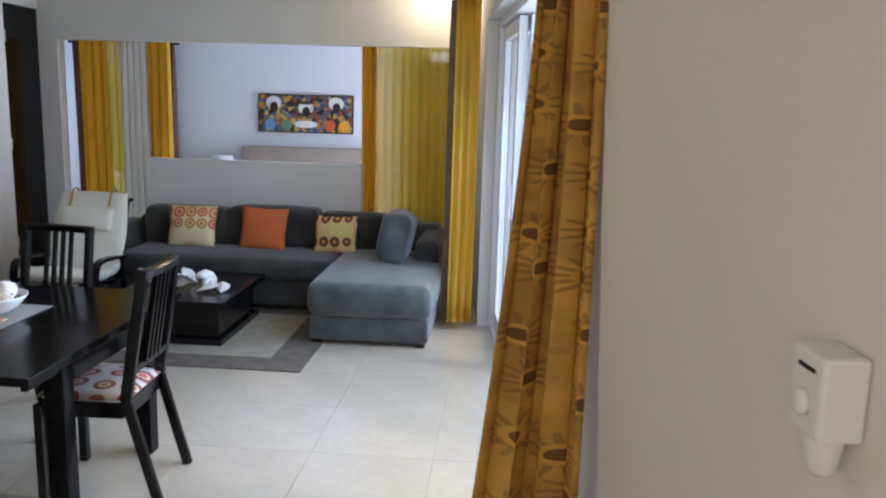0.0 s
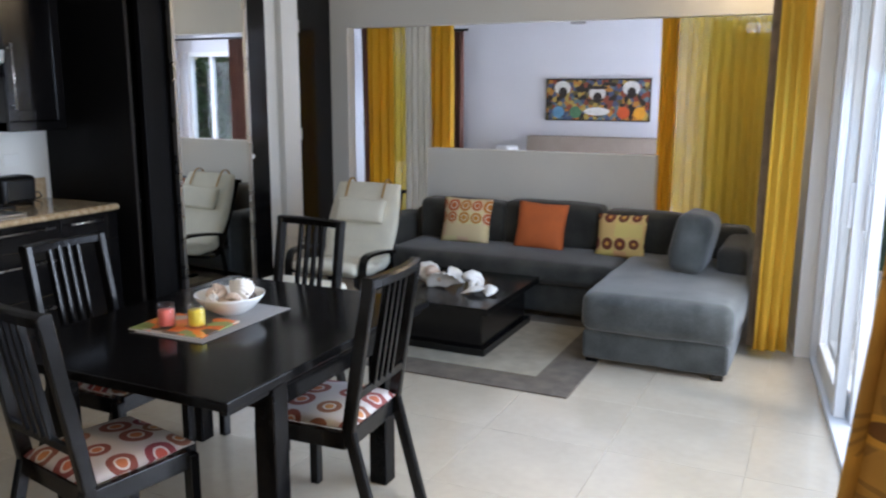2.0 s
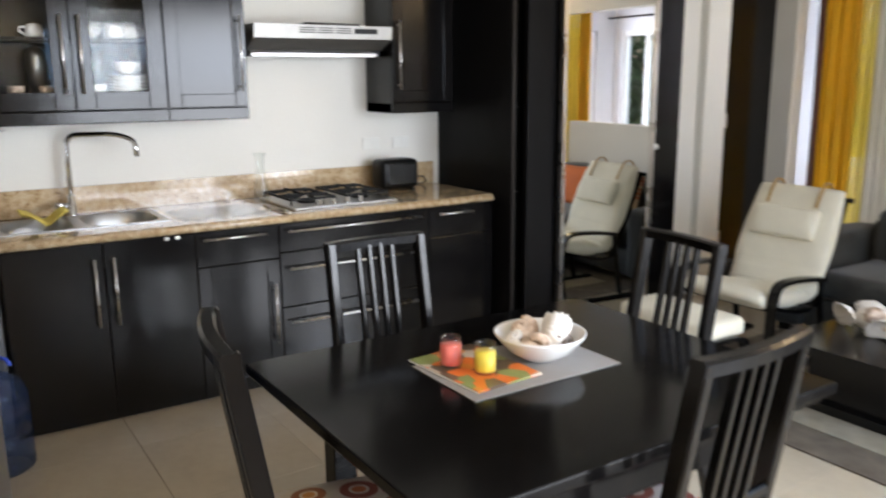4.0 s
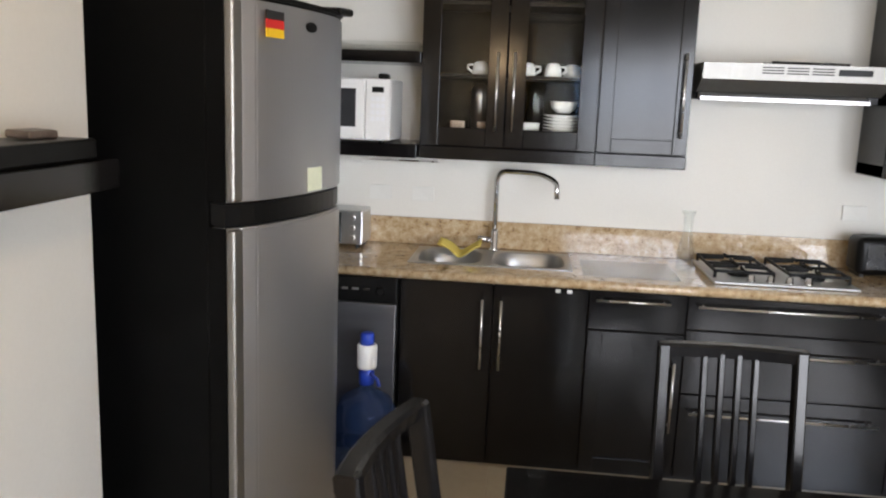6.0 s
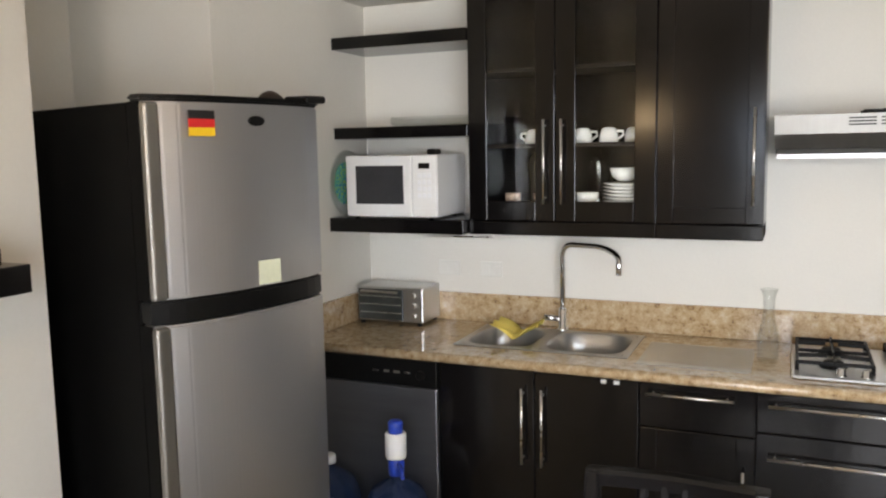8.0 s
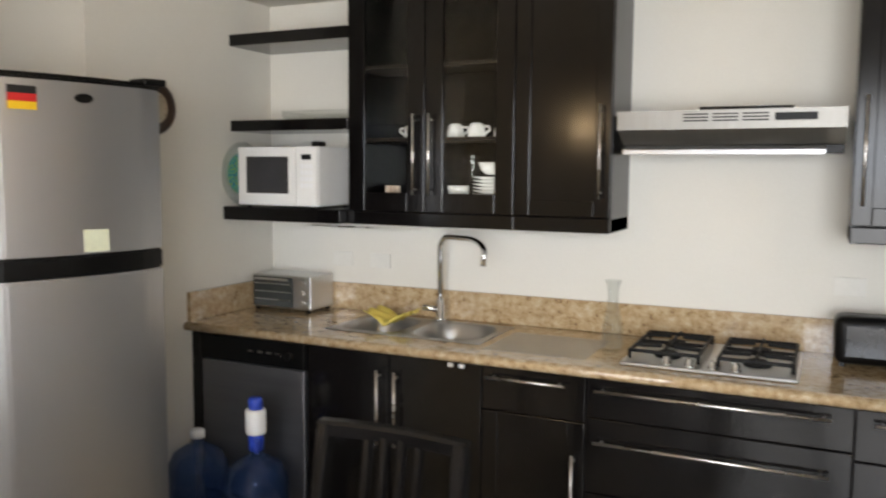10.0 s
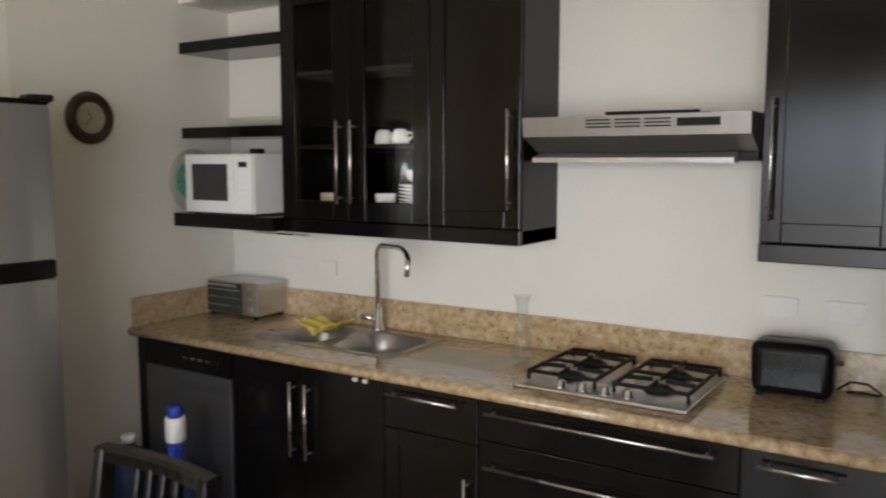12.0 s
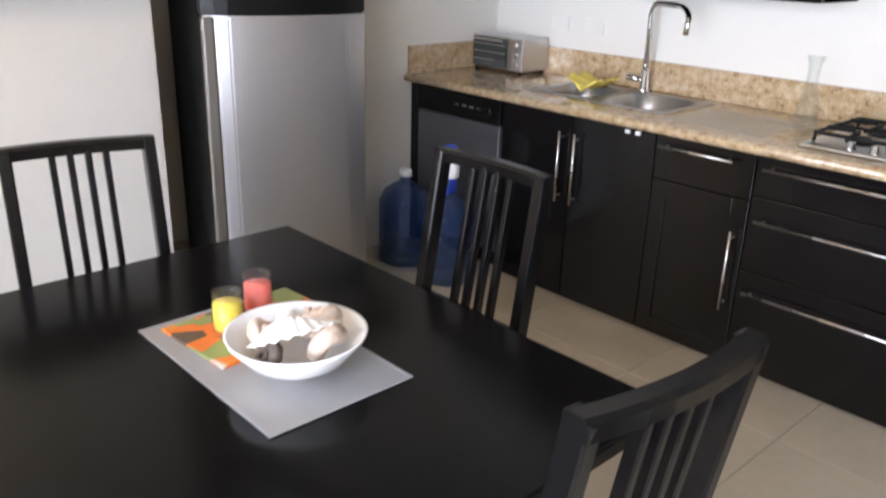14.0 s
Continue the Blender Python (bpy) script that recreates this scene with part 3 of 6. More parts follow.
# ---- terrace door ----
door = thing("sliding_door", SKEW @ Vector((1.9, 0.09, 0)), "white framed sliding glass terrace door, one leaf slid open", "door")
part("track", skewed(box((D0, 0.09, -0.004), (D1, 0.25, 0.025), 0.004)), M["white"], door, "white aluminium track")
for name, lo, hi in (("jamb", (D0, 0.085, 0.025), (D0 + 0.06, 0.255, DH)), ("jamb", (D1 - 0.06, 0.085, 0.025), (D1, 0.255, DH)), ("head", (D0 + 0.06, 0.085, DH - 0.06), (D1 - 0.06, 0.255, DH))):
    part(name, skewed(box(lo, hi, 0.004)), M["white"], door)
for s0, s1, y0 in ((D0 + 0.06, 1.52, 0.18), (2.66, D1 - 0.14, 0.115), (2.58, D1 - 0.06, 0.18)):
    leaf = part("leaf", skewed(slabs(((s0, y0, 0.03), (s0 + 0.085, y0 + 0.05, DH - 0.07)), ((s1 - 0.085, y0, 0.03), (s1, y0 + 0.05, DH - 0.07)),
                ((s0 + 0.085, y0, 0.03), (s1 - 0.085, y0 + 0.05, 0.16)), ((s0 + 0.085, y0, DH - 0.16), (s1 - 0.085, y0 + 0.05, DH - 0.07)))), M["white"], door, "white aluminium leaf frame")
    pane = part("pane", skewed(box((s0 + 0.08, y0 + 0.02, 0.15), (s1 - 0.08, y0 + 0.026, DH - 0.15))), M["pane"], leaf, "clear glass pane")
    pane.visible_shadow = False
    for z in (0.35, 0.85, 1.35, 1.85):
        part("screw_cap", skewed(box((s0 + 0.03, y0 - 0.004, z), (s0 + 0.055, y0 + 0.001, z + 0.035), 0.003)), M["steel"], leaf)
    part("pull", skewed(box((s0 + 0.02, y0 - 0.02, 0.98), (s0 + 0.045, y0 - 0.001, 1.2), 0.006)), M["white"], leaf)

# ---- bedroom window and doors ----
for k, (a, c) in enumerate((wl, wr)):
    w = thing("bedroom_window", ((a + c) / 2, YB + 0.07, 0.75), "white framed bedroom window with garden light", "window")
    part("frame", slabs(((a, YB + 0.04, 0.75), (a + 0.05, YB + 0.11, 2.1)), ((c - 0.05, YB + 0.04, 0.75), (c, YB + 0.11, 2.1)), ((a + 0.05, YB + 0.04, 0.75), (c - 0.05, YB + 0.11, 0.81)),
         ((a + 0.05, YB + 0.04, 2.04), (c - 0.05, YB + 0.11, 2.1)), (((a + c) / 2 - 0.025, YB + 0.05, 0.81), ((a + c) / 2 + 0.025, YB + 0.1, 2.04))), M["white"], w)
    for x0, x1 in ((a + 0.05, (a + c) / 2 - 0.025), ((a + c) / 2 + 0.025, c - 0.05)):
        g = part("pane", box((x0, YB + 0.07, 0.81), (x1, YB + 0.075, 2.04)), M["pane"], w)
        g.visible_shadow = False
    rod = thing("curtain_rod", ((a + c) / 2, YB - 0.1, 2.25), "dark metal curtain rod above a bedroom window", "curtain rod")
    part("rod", tube(((a - 0.35, YB - 0.1, 2.25), (c + 0.3, YB - 0.1, 2.25)), 0.013), M["plastic_black"], rod)
    for x in (a - 0.25, c + 0.2):
        part("bracket", tube(((x, YB, 2.25), (x, YB - 0.1, 2.25)), 0.008), M["plastic_black"], rod)
    x0 = (c - 0.05) if k == 0 else (a - 0.36)
    cu = thing("bedroom_curtain", (x0 + 0.15, YB - 0.1, 0.05), "dark brown curtain hanging at a bedroom window", "curtain")
    sheet(curtain_mesh(((x0, YB - 0.1), (x0 + 0.3, YB - 0.1)), 0.04, 2.235, 4, 0.03, seed=5 + k), "cloth", M["brown"], cu)

# unseen glass door, added as the opening for the bedroom side lamp
sw = thing("side_light_door", (0.67, 10.32, 0), "white framed glass door added to let side light into the bedroom", "door")
for name, lo, hi in (("stile", (0.63, 9.785, 0.005), (0.70, 9.86, 2.09)), ("stile", (0.63, 10.78, 0.005), (0.70, 10.855, 2.09)), ("rail", (0.63, 9.86, 0.005), (0.70, 10.78, 0.12)), ("rail", (0.63, 9.86, 2.0), (0.70, 10.78, 2.09))):
    part(name, box(lo, hi, 0.004), M["white"], sw)
gl = part("pane", box((0.66, 9.85, 0.11), (0.666, 10.79, 2.01)), M["pane"], sw, "clear glass pane")
gl.visible_shadow = False

bd_ = thing("bedroom_door", (-0.05, 9.76, 0), "open varnished wooden door behind the golden voile", "door")
leaf = part("leaf", box((-0.44, 9.745, 0.01), (0.34, 9.785, 2.06), 0.004), M["doorwood"], bd_)
for z0, z1 in ((0.12, 0.85), (1.0, 1.92)):
    part("panel", box((-0.33, 9.736, z0), (0.23, 9.7455, z1), 0.004), M["doorwood"], leaf)
bm = lathe(((0.01, 0), (0.01, 0.025), (0.026, 0.035), (0.03, 0.05), (0.022, 0.066), (0.0, 0.07)), (0, 0, 0), 18)
bm.transform(pose(-0.24, 9.745, 0.9, 90, 0, 0))
part("knob", bm, M["chrome"], bd_, "polished round knob", smooth=True)
sn = thing("wall_sensor", (-1.95, YB - 0.03, 2.3), "small grey sensor box on the bedroom wall", "sensor")
part("case", box((-2.03, YB - 0.05, 2.28), (-1.88, YB - 0.001, 2.35), 0.008), M["mat_grey"], sn)

# ---- opening curtains beside the partition ----
YC = YF + 0.2


def gold_set(label, spans, name="opening_curtain"):
    xs = [x for s in spans for x in s[:2]]
    cu = thing(name, ((min(xs) + max(xs)) / 2, YC, 0.03), label, "curtain")
    for k, (x0, x1, cloth, waves, off) in enumerate(spans):
        sheet(curtain_mesh(((x0, YC + off), (x1, YC + off)), 0.03, 2.24, waves, 0.022, seed=20 + k), "cloth", M[cloth], cu, {"gold": "golden yellow cloth", "sheer": "cream sheer voile", "voile": "see-through golden voile", "brown": "dark brown cloth"}[cloth])
    part("rod", tube(((min(xs) - 0.1, YC, 2.25), (max(xs) + 0.08, YC, 2.25)), 0.012), M["plastic_black"], cu)


gold_set("golden yellow curtains with white sheer hanging in the bedroom opening", ((-3.52, -3.46, "brown", 1, 0), (-3.46, -3.2, "gold", 3, 0), (-3.22, -3.08, "voile", 2, 0.01), (-3.1, -2.80, "sheer", 5, 0.02), (-2.82, -2.60, "gold", 3, 0)))
gold_set("golden see-through voile with an opaque edge beside the grey chaise", ((-0.83, -0.70, "gold", 3, 0), (-0.73, 0.14, "voile", 11, 0.02)))

# curtains at the terrace door
rod = thing("curtain_rod", (0.4, 6.4, 2.36), "dark metal curtain rod above the terrace door", "curtain rod")
part("rod", skewed(tube(((-0.25, -0.16, 2.44), (3.72, -0.16, 2.44)), 0.014)), M["plastic_black"], rod)
for s in (-0.25, 3.72):
    part("finial", skewed(lathe(((0.004, -0.03), (0.02, -0.015), (0.024, 0.005), (0.012, 0.028)), (s, -0.16, 2.44), 12)), M["plastic_black"], rod)
for s in (0.0, 1.85, 3.5):
    part("bracket", skewed(tube(((s, 0, 2.44), (s, -0.16, 2.44)), 0.009)), M["plastic_black"], rod)
near = thing("terrace_curtain", (0.47, 4.3, 0.02), "gold sunflower print curtain gathered beside the terrace door", "curtain")
sheet(curtain_mesh(((0.765, 4.66), (0.68, 4.72), (0.58, 4.70)), 0.02, 2.43, 3, 0.036, flare=0.85, seed=3, lean=(-0.12, -0.42), gather=0.5), "cloth", M["sunflower"], near)
far = thing("terrace_curtain", (0.19, 8.2, 0.06), "plain gold curtain with grey-brown edge beside the grey chaise", "curtain")
sheet(curtain_mesh(((0.275, 8.19), (0.10, 8.13)), 0.06, 2.43, 3, 0.018, seed=9), "cloth", M["gold"], far)
sheet(curtain_mesh(((0.12, 8.16), (0.06, 8.28), (0.2, 8.32)), 0.05, 2.43, 3, 0.025, seed=11), "lining", M["taupe_edge"], far, "grey-brown edge")

# ---- kitchen: base run ----
FX = -3.735   # door faces
def pull(parent, a, c, out=(0.034, 0, 0)):
    o = Vector(out)
    a, c = Vector(a), Vector(c)
    bm = tube((a + o, c + o), 0.0058, 8)
    d = (c - a).normalized()
    for p in (a + d * 0.025, c - d * 0.025):
        tube((p, p + o), 0.0045, 8, bm)
    return part("handle", bm, M["satin"], parent, "slim satin steel bar handle", smooth=True)


def shaker(lo, hi, parent, name="door", frame_w=0.065, flat=False, material=None):
    """A cabinet front facing +x: a raised frame round a recessed panel."""
    bm = bmesh.new()
    (x0, y0, z0), (x1, y1, z1) = lo, hi
    if flat:
        box(lo, hi, 0.003, bm)
    else:
        f = frame_w
        box((x0, y0, z0), (x1, y0 + f, z1), 0.003, bm)
        box((x0, y1 - f, z0), (x1, y1, z1), 0.003, bm)
        box((x0, y0 + f, z0), (x1, y1 - f, z0 + f), 0.003, bm)
        box((x0, y0 + f, z1 - f), (x1, y1 - f, z1), 0.003, bm)
        box((x0, y0 + f - 0.002, z0 + f - 0.002), (x1 - 0.009, y1 - f + 0.002, z1 - f + 0.002), 0, bm)
    return part(name, bm, material or M["black"], parent)


def base_unit(name, y0, y1, label, top_z=0.856):
    u = thing(name, ((XK + FX) / 2, (y0 + y1) / 2, 0), label, "cabinet", "kitchen base cabinets")
    part("body", slabs(((XK + 0.01, y0, 0.09), (FX - 0.02, y1, top_z))), M["carcass"], u)
    part("plinth", box((XK + 0.06, y0, 0), (FX - 0.03, y1, 0.088)), M["black"], u)
    return u


g = 0.0025
u = base_unit("sink_cabinet", 4.215, 5.045, "black sink base cabinet with two doors under a granite worktop", top_z=0.735)
for y0, y1, yh in ((4.215, 4.63, 4.585), (4.63, 5.045, 4.668)):
    d = shaker((FX - 0.02, y0 + g, 0.02), (FX, y1 - g, 0.852), u, flat=True)
    pull(d, (FX, yh, 0.47), (FX, yh, 0.785))
for y in (4.90, 4.95):
    part("catch", box((FX - 0.001, y, 0.832), (FX + 0.012, y + 0.022, 0.848), 0.003), M["plastic_white"], u, "small white child lock")
u = base_unit("drawer_cabinet", 5.045, 5.465, "black cabinet with one drawer above a door")
d = shaker((FX - 0.02, 5.045 + g, 0.68), (FX, 5.465 - g, 0.852), u, "drawer", flat=True)
pull(d, (FX, 5.075, 0.815), (FX, 5.39, 0.815))
d = shaker((FX - 0.02, 5.045 + g, 0.02), (FX, 5.465 - g, 0.675), u)
pull(d, (FX, 5.425, 0.24), (FX, 5.425, 0.555))
u = base_unit("pan_drawer_cabinet", 5.465, 6.36, "wide black cabinet with three deep drawers below the hob")
for z0, z1, zh in ((0.705, 0.852, 0.812), (0.415, 0.70, 0.617), (0.02, 0.41, 0.334)):
    d = shaker((FX - 0.02, 5.465 + g, z0), (FX, 6.36 - g, z1), u, "drawer", flat=True)
    pull(d, (FX, 5.505, zh), (FX, 6.29, zh))
u = base_unit("narrow_drawer_cabinet", 6.36, 6.80, "narrow black cabinet with a drawer beside the tall closet")
d = shaker((FX - 0.02, 6.36 + g, 0.68), (FX, 6.8 - g, 0.852), u, "drawer", flat=True)
pull(d, (FX, 6.415, 0.812), (FX, 6.64, 0.812))
shaker((FX - 0.02, 6.36 + g, 0.02), (FX, 6.8 - g, 0.675), u, flat=True)

dw = thing("dishwasher", (-4.0, 3.905, 0), "stainless dishwasher with a black control panel under the worktop", "dishwasher")
part("body", box((XK + 0.02, 3.615, 0.02), (FX - 0.03, 4.205, 0.85)), M["plastic_black"], dw)
part("control_panel", box((FX - 0.03, 3.615, 0.735), (FX + 0.005, 4.205, 0.85), 0.006), M["plastic_black"], dw, "black control panel")
part("door", box((FX - 0.03, 3.62, 0.1), (FX - 0.002, 4.2, 0.73), 0.008), M["dishwasher"], dw, "dark steel door")
for k in range(4):
    part("button", box((FX + 0.004, 3.9 + 0.05 * k, 0.79), (FX + 0.008, 3.93 + 0.05 * k, 0.80), 0.001), M["satin"], dw)
spun = part("knob", lathe(((0.02, 0), (0.02, 0.014), (0.016, 0.018)), (0, 0, 0), 16), M["plastic_black"], dw)
spun.matrix_basis = dw.matrix_basis.inverted() @ pose(FX + 0.004, 4.13, 0.79, 0, 90, 0) @ dw.matrix_basis
setting("filler_panel", box((XK, 3.555, 0), (FX - 0.01, 3.612, 0.856)), M["black"], "black filler strip beside the dishwasher", "panel")

# worktop with the two sink cut-outs
SX0, SX1 = -4.26, -3.89
BOWLS = ((4.25, 4.56), (4.60, 4.95))
top = thing("worktop", (-4.05, 5.17, 0.858), "polished golden brown granite worktop with a low upstand", "worktop")
for lo, hi in (((SX1, YL + 0.002, 0.858), (-3.712, 6.782, 0.9)), ((XK + 0.002, YL + 0.002, 0.858), (SX0, 6.782, 0.9)), ((SX0, YL + 0.002, 0.858), (SX1, BOWLS[0][0], 0.9)),
           ((SX0, BOWLS[0][1], 0.858), (SX1, BOWLS[1][0], 0.9)), ((SX0, BOWLS[1][1], 0.858), (SX1, 6.782, 0.9))):
    part("slab", box(lo, hi), M["granite"], top)
part("edge", tube(((-3.713, YL + 0.003, 0.879), (-3.713, 6.78, 0.879)), 0.0205, 12), M["granite"], top, smooth=True)
part("upstand", slabs(((XK + 0.002, YL + 0.024, 0.902), (XK + 0.024, 6.782, 1.038)), ((XK + 0.002, YL + 0.002, 0.902), (-3.72, YL + 0.022, 1.038))), M["granite"], top)

sink = thing("sink", (-4.07, 4.56, 0.9), "double-bowl stainless steel sink set in the worktop", "sink")
bm = slabs(((SX0 - 0.025, BOWLS[0][0] - 0.025, 0.901), (SX0, BOWLS[1][1] + 0.025, 0.904)), ((SX1, BOWLS[0][0] - 0.025, 0.901), (SX1 + 0.025, BOWLS[1][1] + 0.025, 0.904)),
           ((SX0, BOWLS[0][0] - 0.025, 0.901), (SX1, BOWLS[0][0], 0.904)), ((SX0, BOWLS[0][1], 0.901), (SX1, BOWLS[1][0], 0.904)), ((SX0, BOWLS[1][1], 0.901), (SX1, BOWLS[1][1] + 0.025, 0.904)))
part("rim", bm, M["sinksteel"], sink)
def basin(x0, x1, y0, y1):
    """A pressed bowl: square rim running into a rounded well."""
    bm = bmesh.new()
    cx, cy, hx, hy = (x0 + x1) / 2, (y0 + y1) / 2, (x1 - x0) / 2, (y1 - y0) / 2
    loops = []
    for scale, power, z in ((1.0, 30, 0.9042), (0.97, 4.0, 0.9046), (0.95, 3.6, 0.90), (0.91, 3.4, 0.82), (0.88, 3.4, 0.775), (0.80, 3.2, 0.75), (0.55, 2.6, 0.743), (0.1, 2, 0.741)):
        loop = []
        for k in range(40):
            a = 2 * math.pi * k / 40
            c, s = math.cos(a), math.sin(a)
            r = (abs(c) ** power + abs(s) ** power) ** (-1 / power)
            loop.append(bm.verts.new((cx + hx * scale * r * c, cy + hy * scale * r * s, z)))
        loops.append(loop)
    for p, q in zip(loops, loops[1:]):
        for k in range(40):
            bm.faces.new((p[k], p[(k + 1) % 40], q[(k + 1) % 40], q[k]))
    bm.faces.new(loops[-1])
    bmesh.ops.reverse_faces(bm, faces=list(bm.faces))
    bmesh.ops.recalc_face_normals(bm, faces=list(bm.faces))
    bmesh.ops.reverse_faces(bm, faces=list(bm.faces))
    return bm


for y0, y1 in BOWLS:
    bowl = part("bowl", basin(SX0, SX1, y0, y1), M["sinksteel"], sink, "brushed steel bowl", smooth=True)
    part("drain", lathe(((0.04, 0), (0.04, 0.004), (0.03, 0.005)), ((SX0 + SX1) / 2, (y0 + y1) / 2, 0.741)), M["chrome"], bowl)

tap = thing("tap", (-4.295, 4.6, 0.9), "tall chrome swan-neck kitchen tap behind the sink", "tap")
part("base", lathe(((0.028, 0), (0.028, 0.012), (0.02, 0.02), (0.02, 0.1), (0.014, 0.11)), (-4.285, 4.60, 0.9)), M["chrome"], tap, smooth=True)
pts = [(-4.285, 4.60, 1.0), (-4.283, 4.60, 1.2)]
for k in range(7):
    a = math.pi / 2 * k / 6
    pts.append((-4.28 + 0.02 * (1 - math.cos(a)), 4.60 + 0.05 * (1 - math.cos(a)), 1.25 + 0.055 * math.sin(a)))
for k in range(7):
    a = math.pi / 2 * k / 6
    pts.append((-4.22 + 0.08 * math.sin(a) + 0.02 * k / 6, 4.77 + 0.12 * math.sin(a), 1.305 - 0.05 * (1 - math.cos(a))))
pts.append((-4.105, 4.892, 1.197))
part("spout", tube(pts, 0.0125, 12), M["chrome"], tap, smooth=True)
part("lever", tube(((-4.285, 4.59, 0.955), (-4.255, 4.52, 0.965)), 0.014, 12), M["chrome"], tap, smooth=True)

cloth = thing("dishcloth", (-4.1, 4.45, 0.9), "yellow cloth draped over the sink edge", "cloth")
bm = bmesh.new()
n = 12
gr = [[bm.verts.new((-4.17 + 0.17 * i / n + 0.01 * math.sin(j), 4.345 + 0.2 * j / n, 0.915 + 0.06 * abs(math.cos(2.2 * j / n + 0.4)) + 0.008 * math.sin(1.1 * i + 0.7 * j))) for j in range(n + 1)] for i in range(n + 1)]
for i in range(n):
    for j in range(n):
        bm.faces.new((gr[i][j], gr[i + 1][j], gr[i + 1][j + 1], gr[i][j + 1]))
sheet(bm, "cloth", M["yellow_cloth"], cloth)

# hob
hob = thing("hob", (-4.03, 5.88, 0.9), "stainless four-burner gas hob with black pan supports", "hob")
HX0, HX1, HY0, HY1 = -4.29, -3.785, 5.575, 6.185
part("plate", box((HX0, HY0, 0.9005), (HX1, HY1, 0.914), 0.006), M["steel"], hob)
for y in (5.72, 6.04):
    for x in (-4.17, -3.96):
        bu = part("burner", lathe(((0.05, 0), (0.05, 0.008), (0.034, 0.01), (0.034, 0.02), (0.004, 0.024)), (x, y, 0.9135), 20), M["iron"], hob, "black gas burner", smooth=True)
    sup = bmesh.new()
    for yy in (y - 0.125, y + 0.125):
        merge(sup, bar((-4.265, yy, 0.944), (-3.865, yy, 0.944), 0.011, 0.013, 0.002))
    for xx in (-4.26, -3.87, -4.065):
        merge(sup, bar((xx, y - 0.125, 0.944), (xx, y + 0.125, 0.944), 0.011, 0.013, 0.002))
    for x in (-4.17, -3.96):
        for a in range(4):
            c, sn_ = math.cos(a * math.pi / 2), math.sin(a * math.pi / 2)
            merge(sup, bar((x + 0.022 * c, y + 0.022 * sn_, 0.953), (x + 0.1 * c, y + 0.122 * sn_, 0.949), 0.009, 0.016, 0.002))
    for xx in (-4.26, -3.87):
        for yy in (y - 0.125, y + 0.125):
            tube(((xx, yy, 0.913), (xx, yy, 0.946)), 0.007, 8, sup)
    part("pan_support", sup, M["iron"], hob, "black cast iron pan support")
for y in (5.74, 5.82, 5.90, 5.98):
    k = part("knob", lathe(((0.019, 0), (0.019, 0.004), (0.015, 0.006), (0.014, 0.026), (0.011, 0.029)), (-3.825, y, 0.9135), 16), M["chrome"], hob, smooth=True)

# hood
hood = thing("cooker_hood", (-4.2, 5.89, 1.69), "slim stainless cooker hood above the hob", "hood")
def prism(profile, y0, y1):
    bm = bmesh.new()
    a = [bm.verts.new((x, y0, z)) for x, z in profile]
    c = [bm.verts.new((x, y1, z)) for x, z in profile]
    n = len(profile)
    for k in range(n):
        bm.faces.new((a[k], a[(k + 1) % n], c[(k + 1) % n], c[k]))
    bm.faces.new(a[::-1])
    bm.faces.new(c)
    bmesh.ops.recalc_face_normals(bm, faces=list(bm.faces))
    return bm


part("canopy", prism(((XK + 0.001, 1.72), (-4.13, 1.72), (-4.01, 1.775), (-4.0, 1.845), (XK + 0.001, 1.845)), 5.49, 6.295), M["hood_steel"], hood)
part("lip", prism(((-4.13, 1.718), (-4.07, 1.70), (-4.07, 1.683), (-4.14, 1.683)), 5.5, 6.23), M["fridge"], hood, "polished lower lip")
part("underside", box((XK + 0.002, 5.495, 1.688), (-4.145, 6.29, 1.7185)), M["plastic_black"], hood, "black filter underside")
for k in range(3):
    for z in (1.803, 1.815, 1.827):
        part("vent_slot", box((-4.008, 5.74 + 0.105 * k, z), (-3.999, 5.83 + 0.105 * k, z + 0.005)), M["plastic_black"], hood)
part("switch_panel", box((-4.008, 6.06, 1.803), (-3.998, 6.2, 1.83), 0.002), M["plastic_black"], hood, "black switch panel")
tr = thing("metal_trivet", (-4.12, 5.9, 1.845), "dark metal trivet lying on top of the cooker hood", "trivet")
for k in range(6):
    part("bar", tube(((-4.2, 5.82 + 0.05 * k, 1.853 + 0.01 * (k % 2)), (-4.05, 5.80 + 0.06 * k, 1.853)), 0.006, 6), M["iron"], tr)
for x in (-4.055, -4.195):
    part("rail", tube(((x, 5.79, 1.855), (x, 6.12, 1.853)), 0.006, 6), M["iron"], tr)


# wall cabinets
UX, UZ0, UZ1 = -4.048, 1.367, 2.458
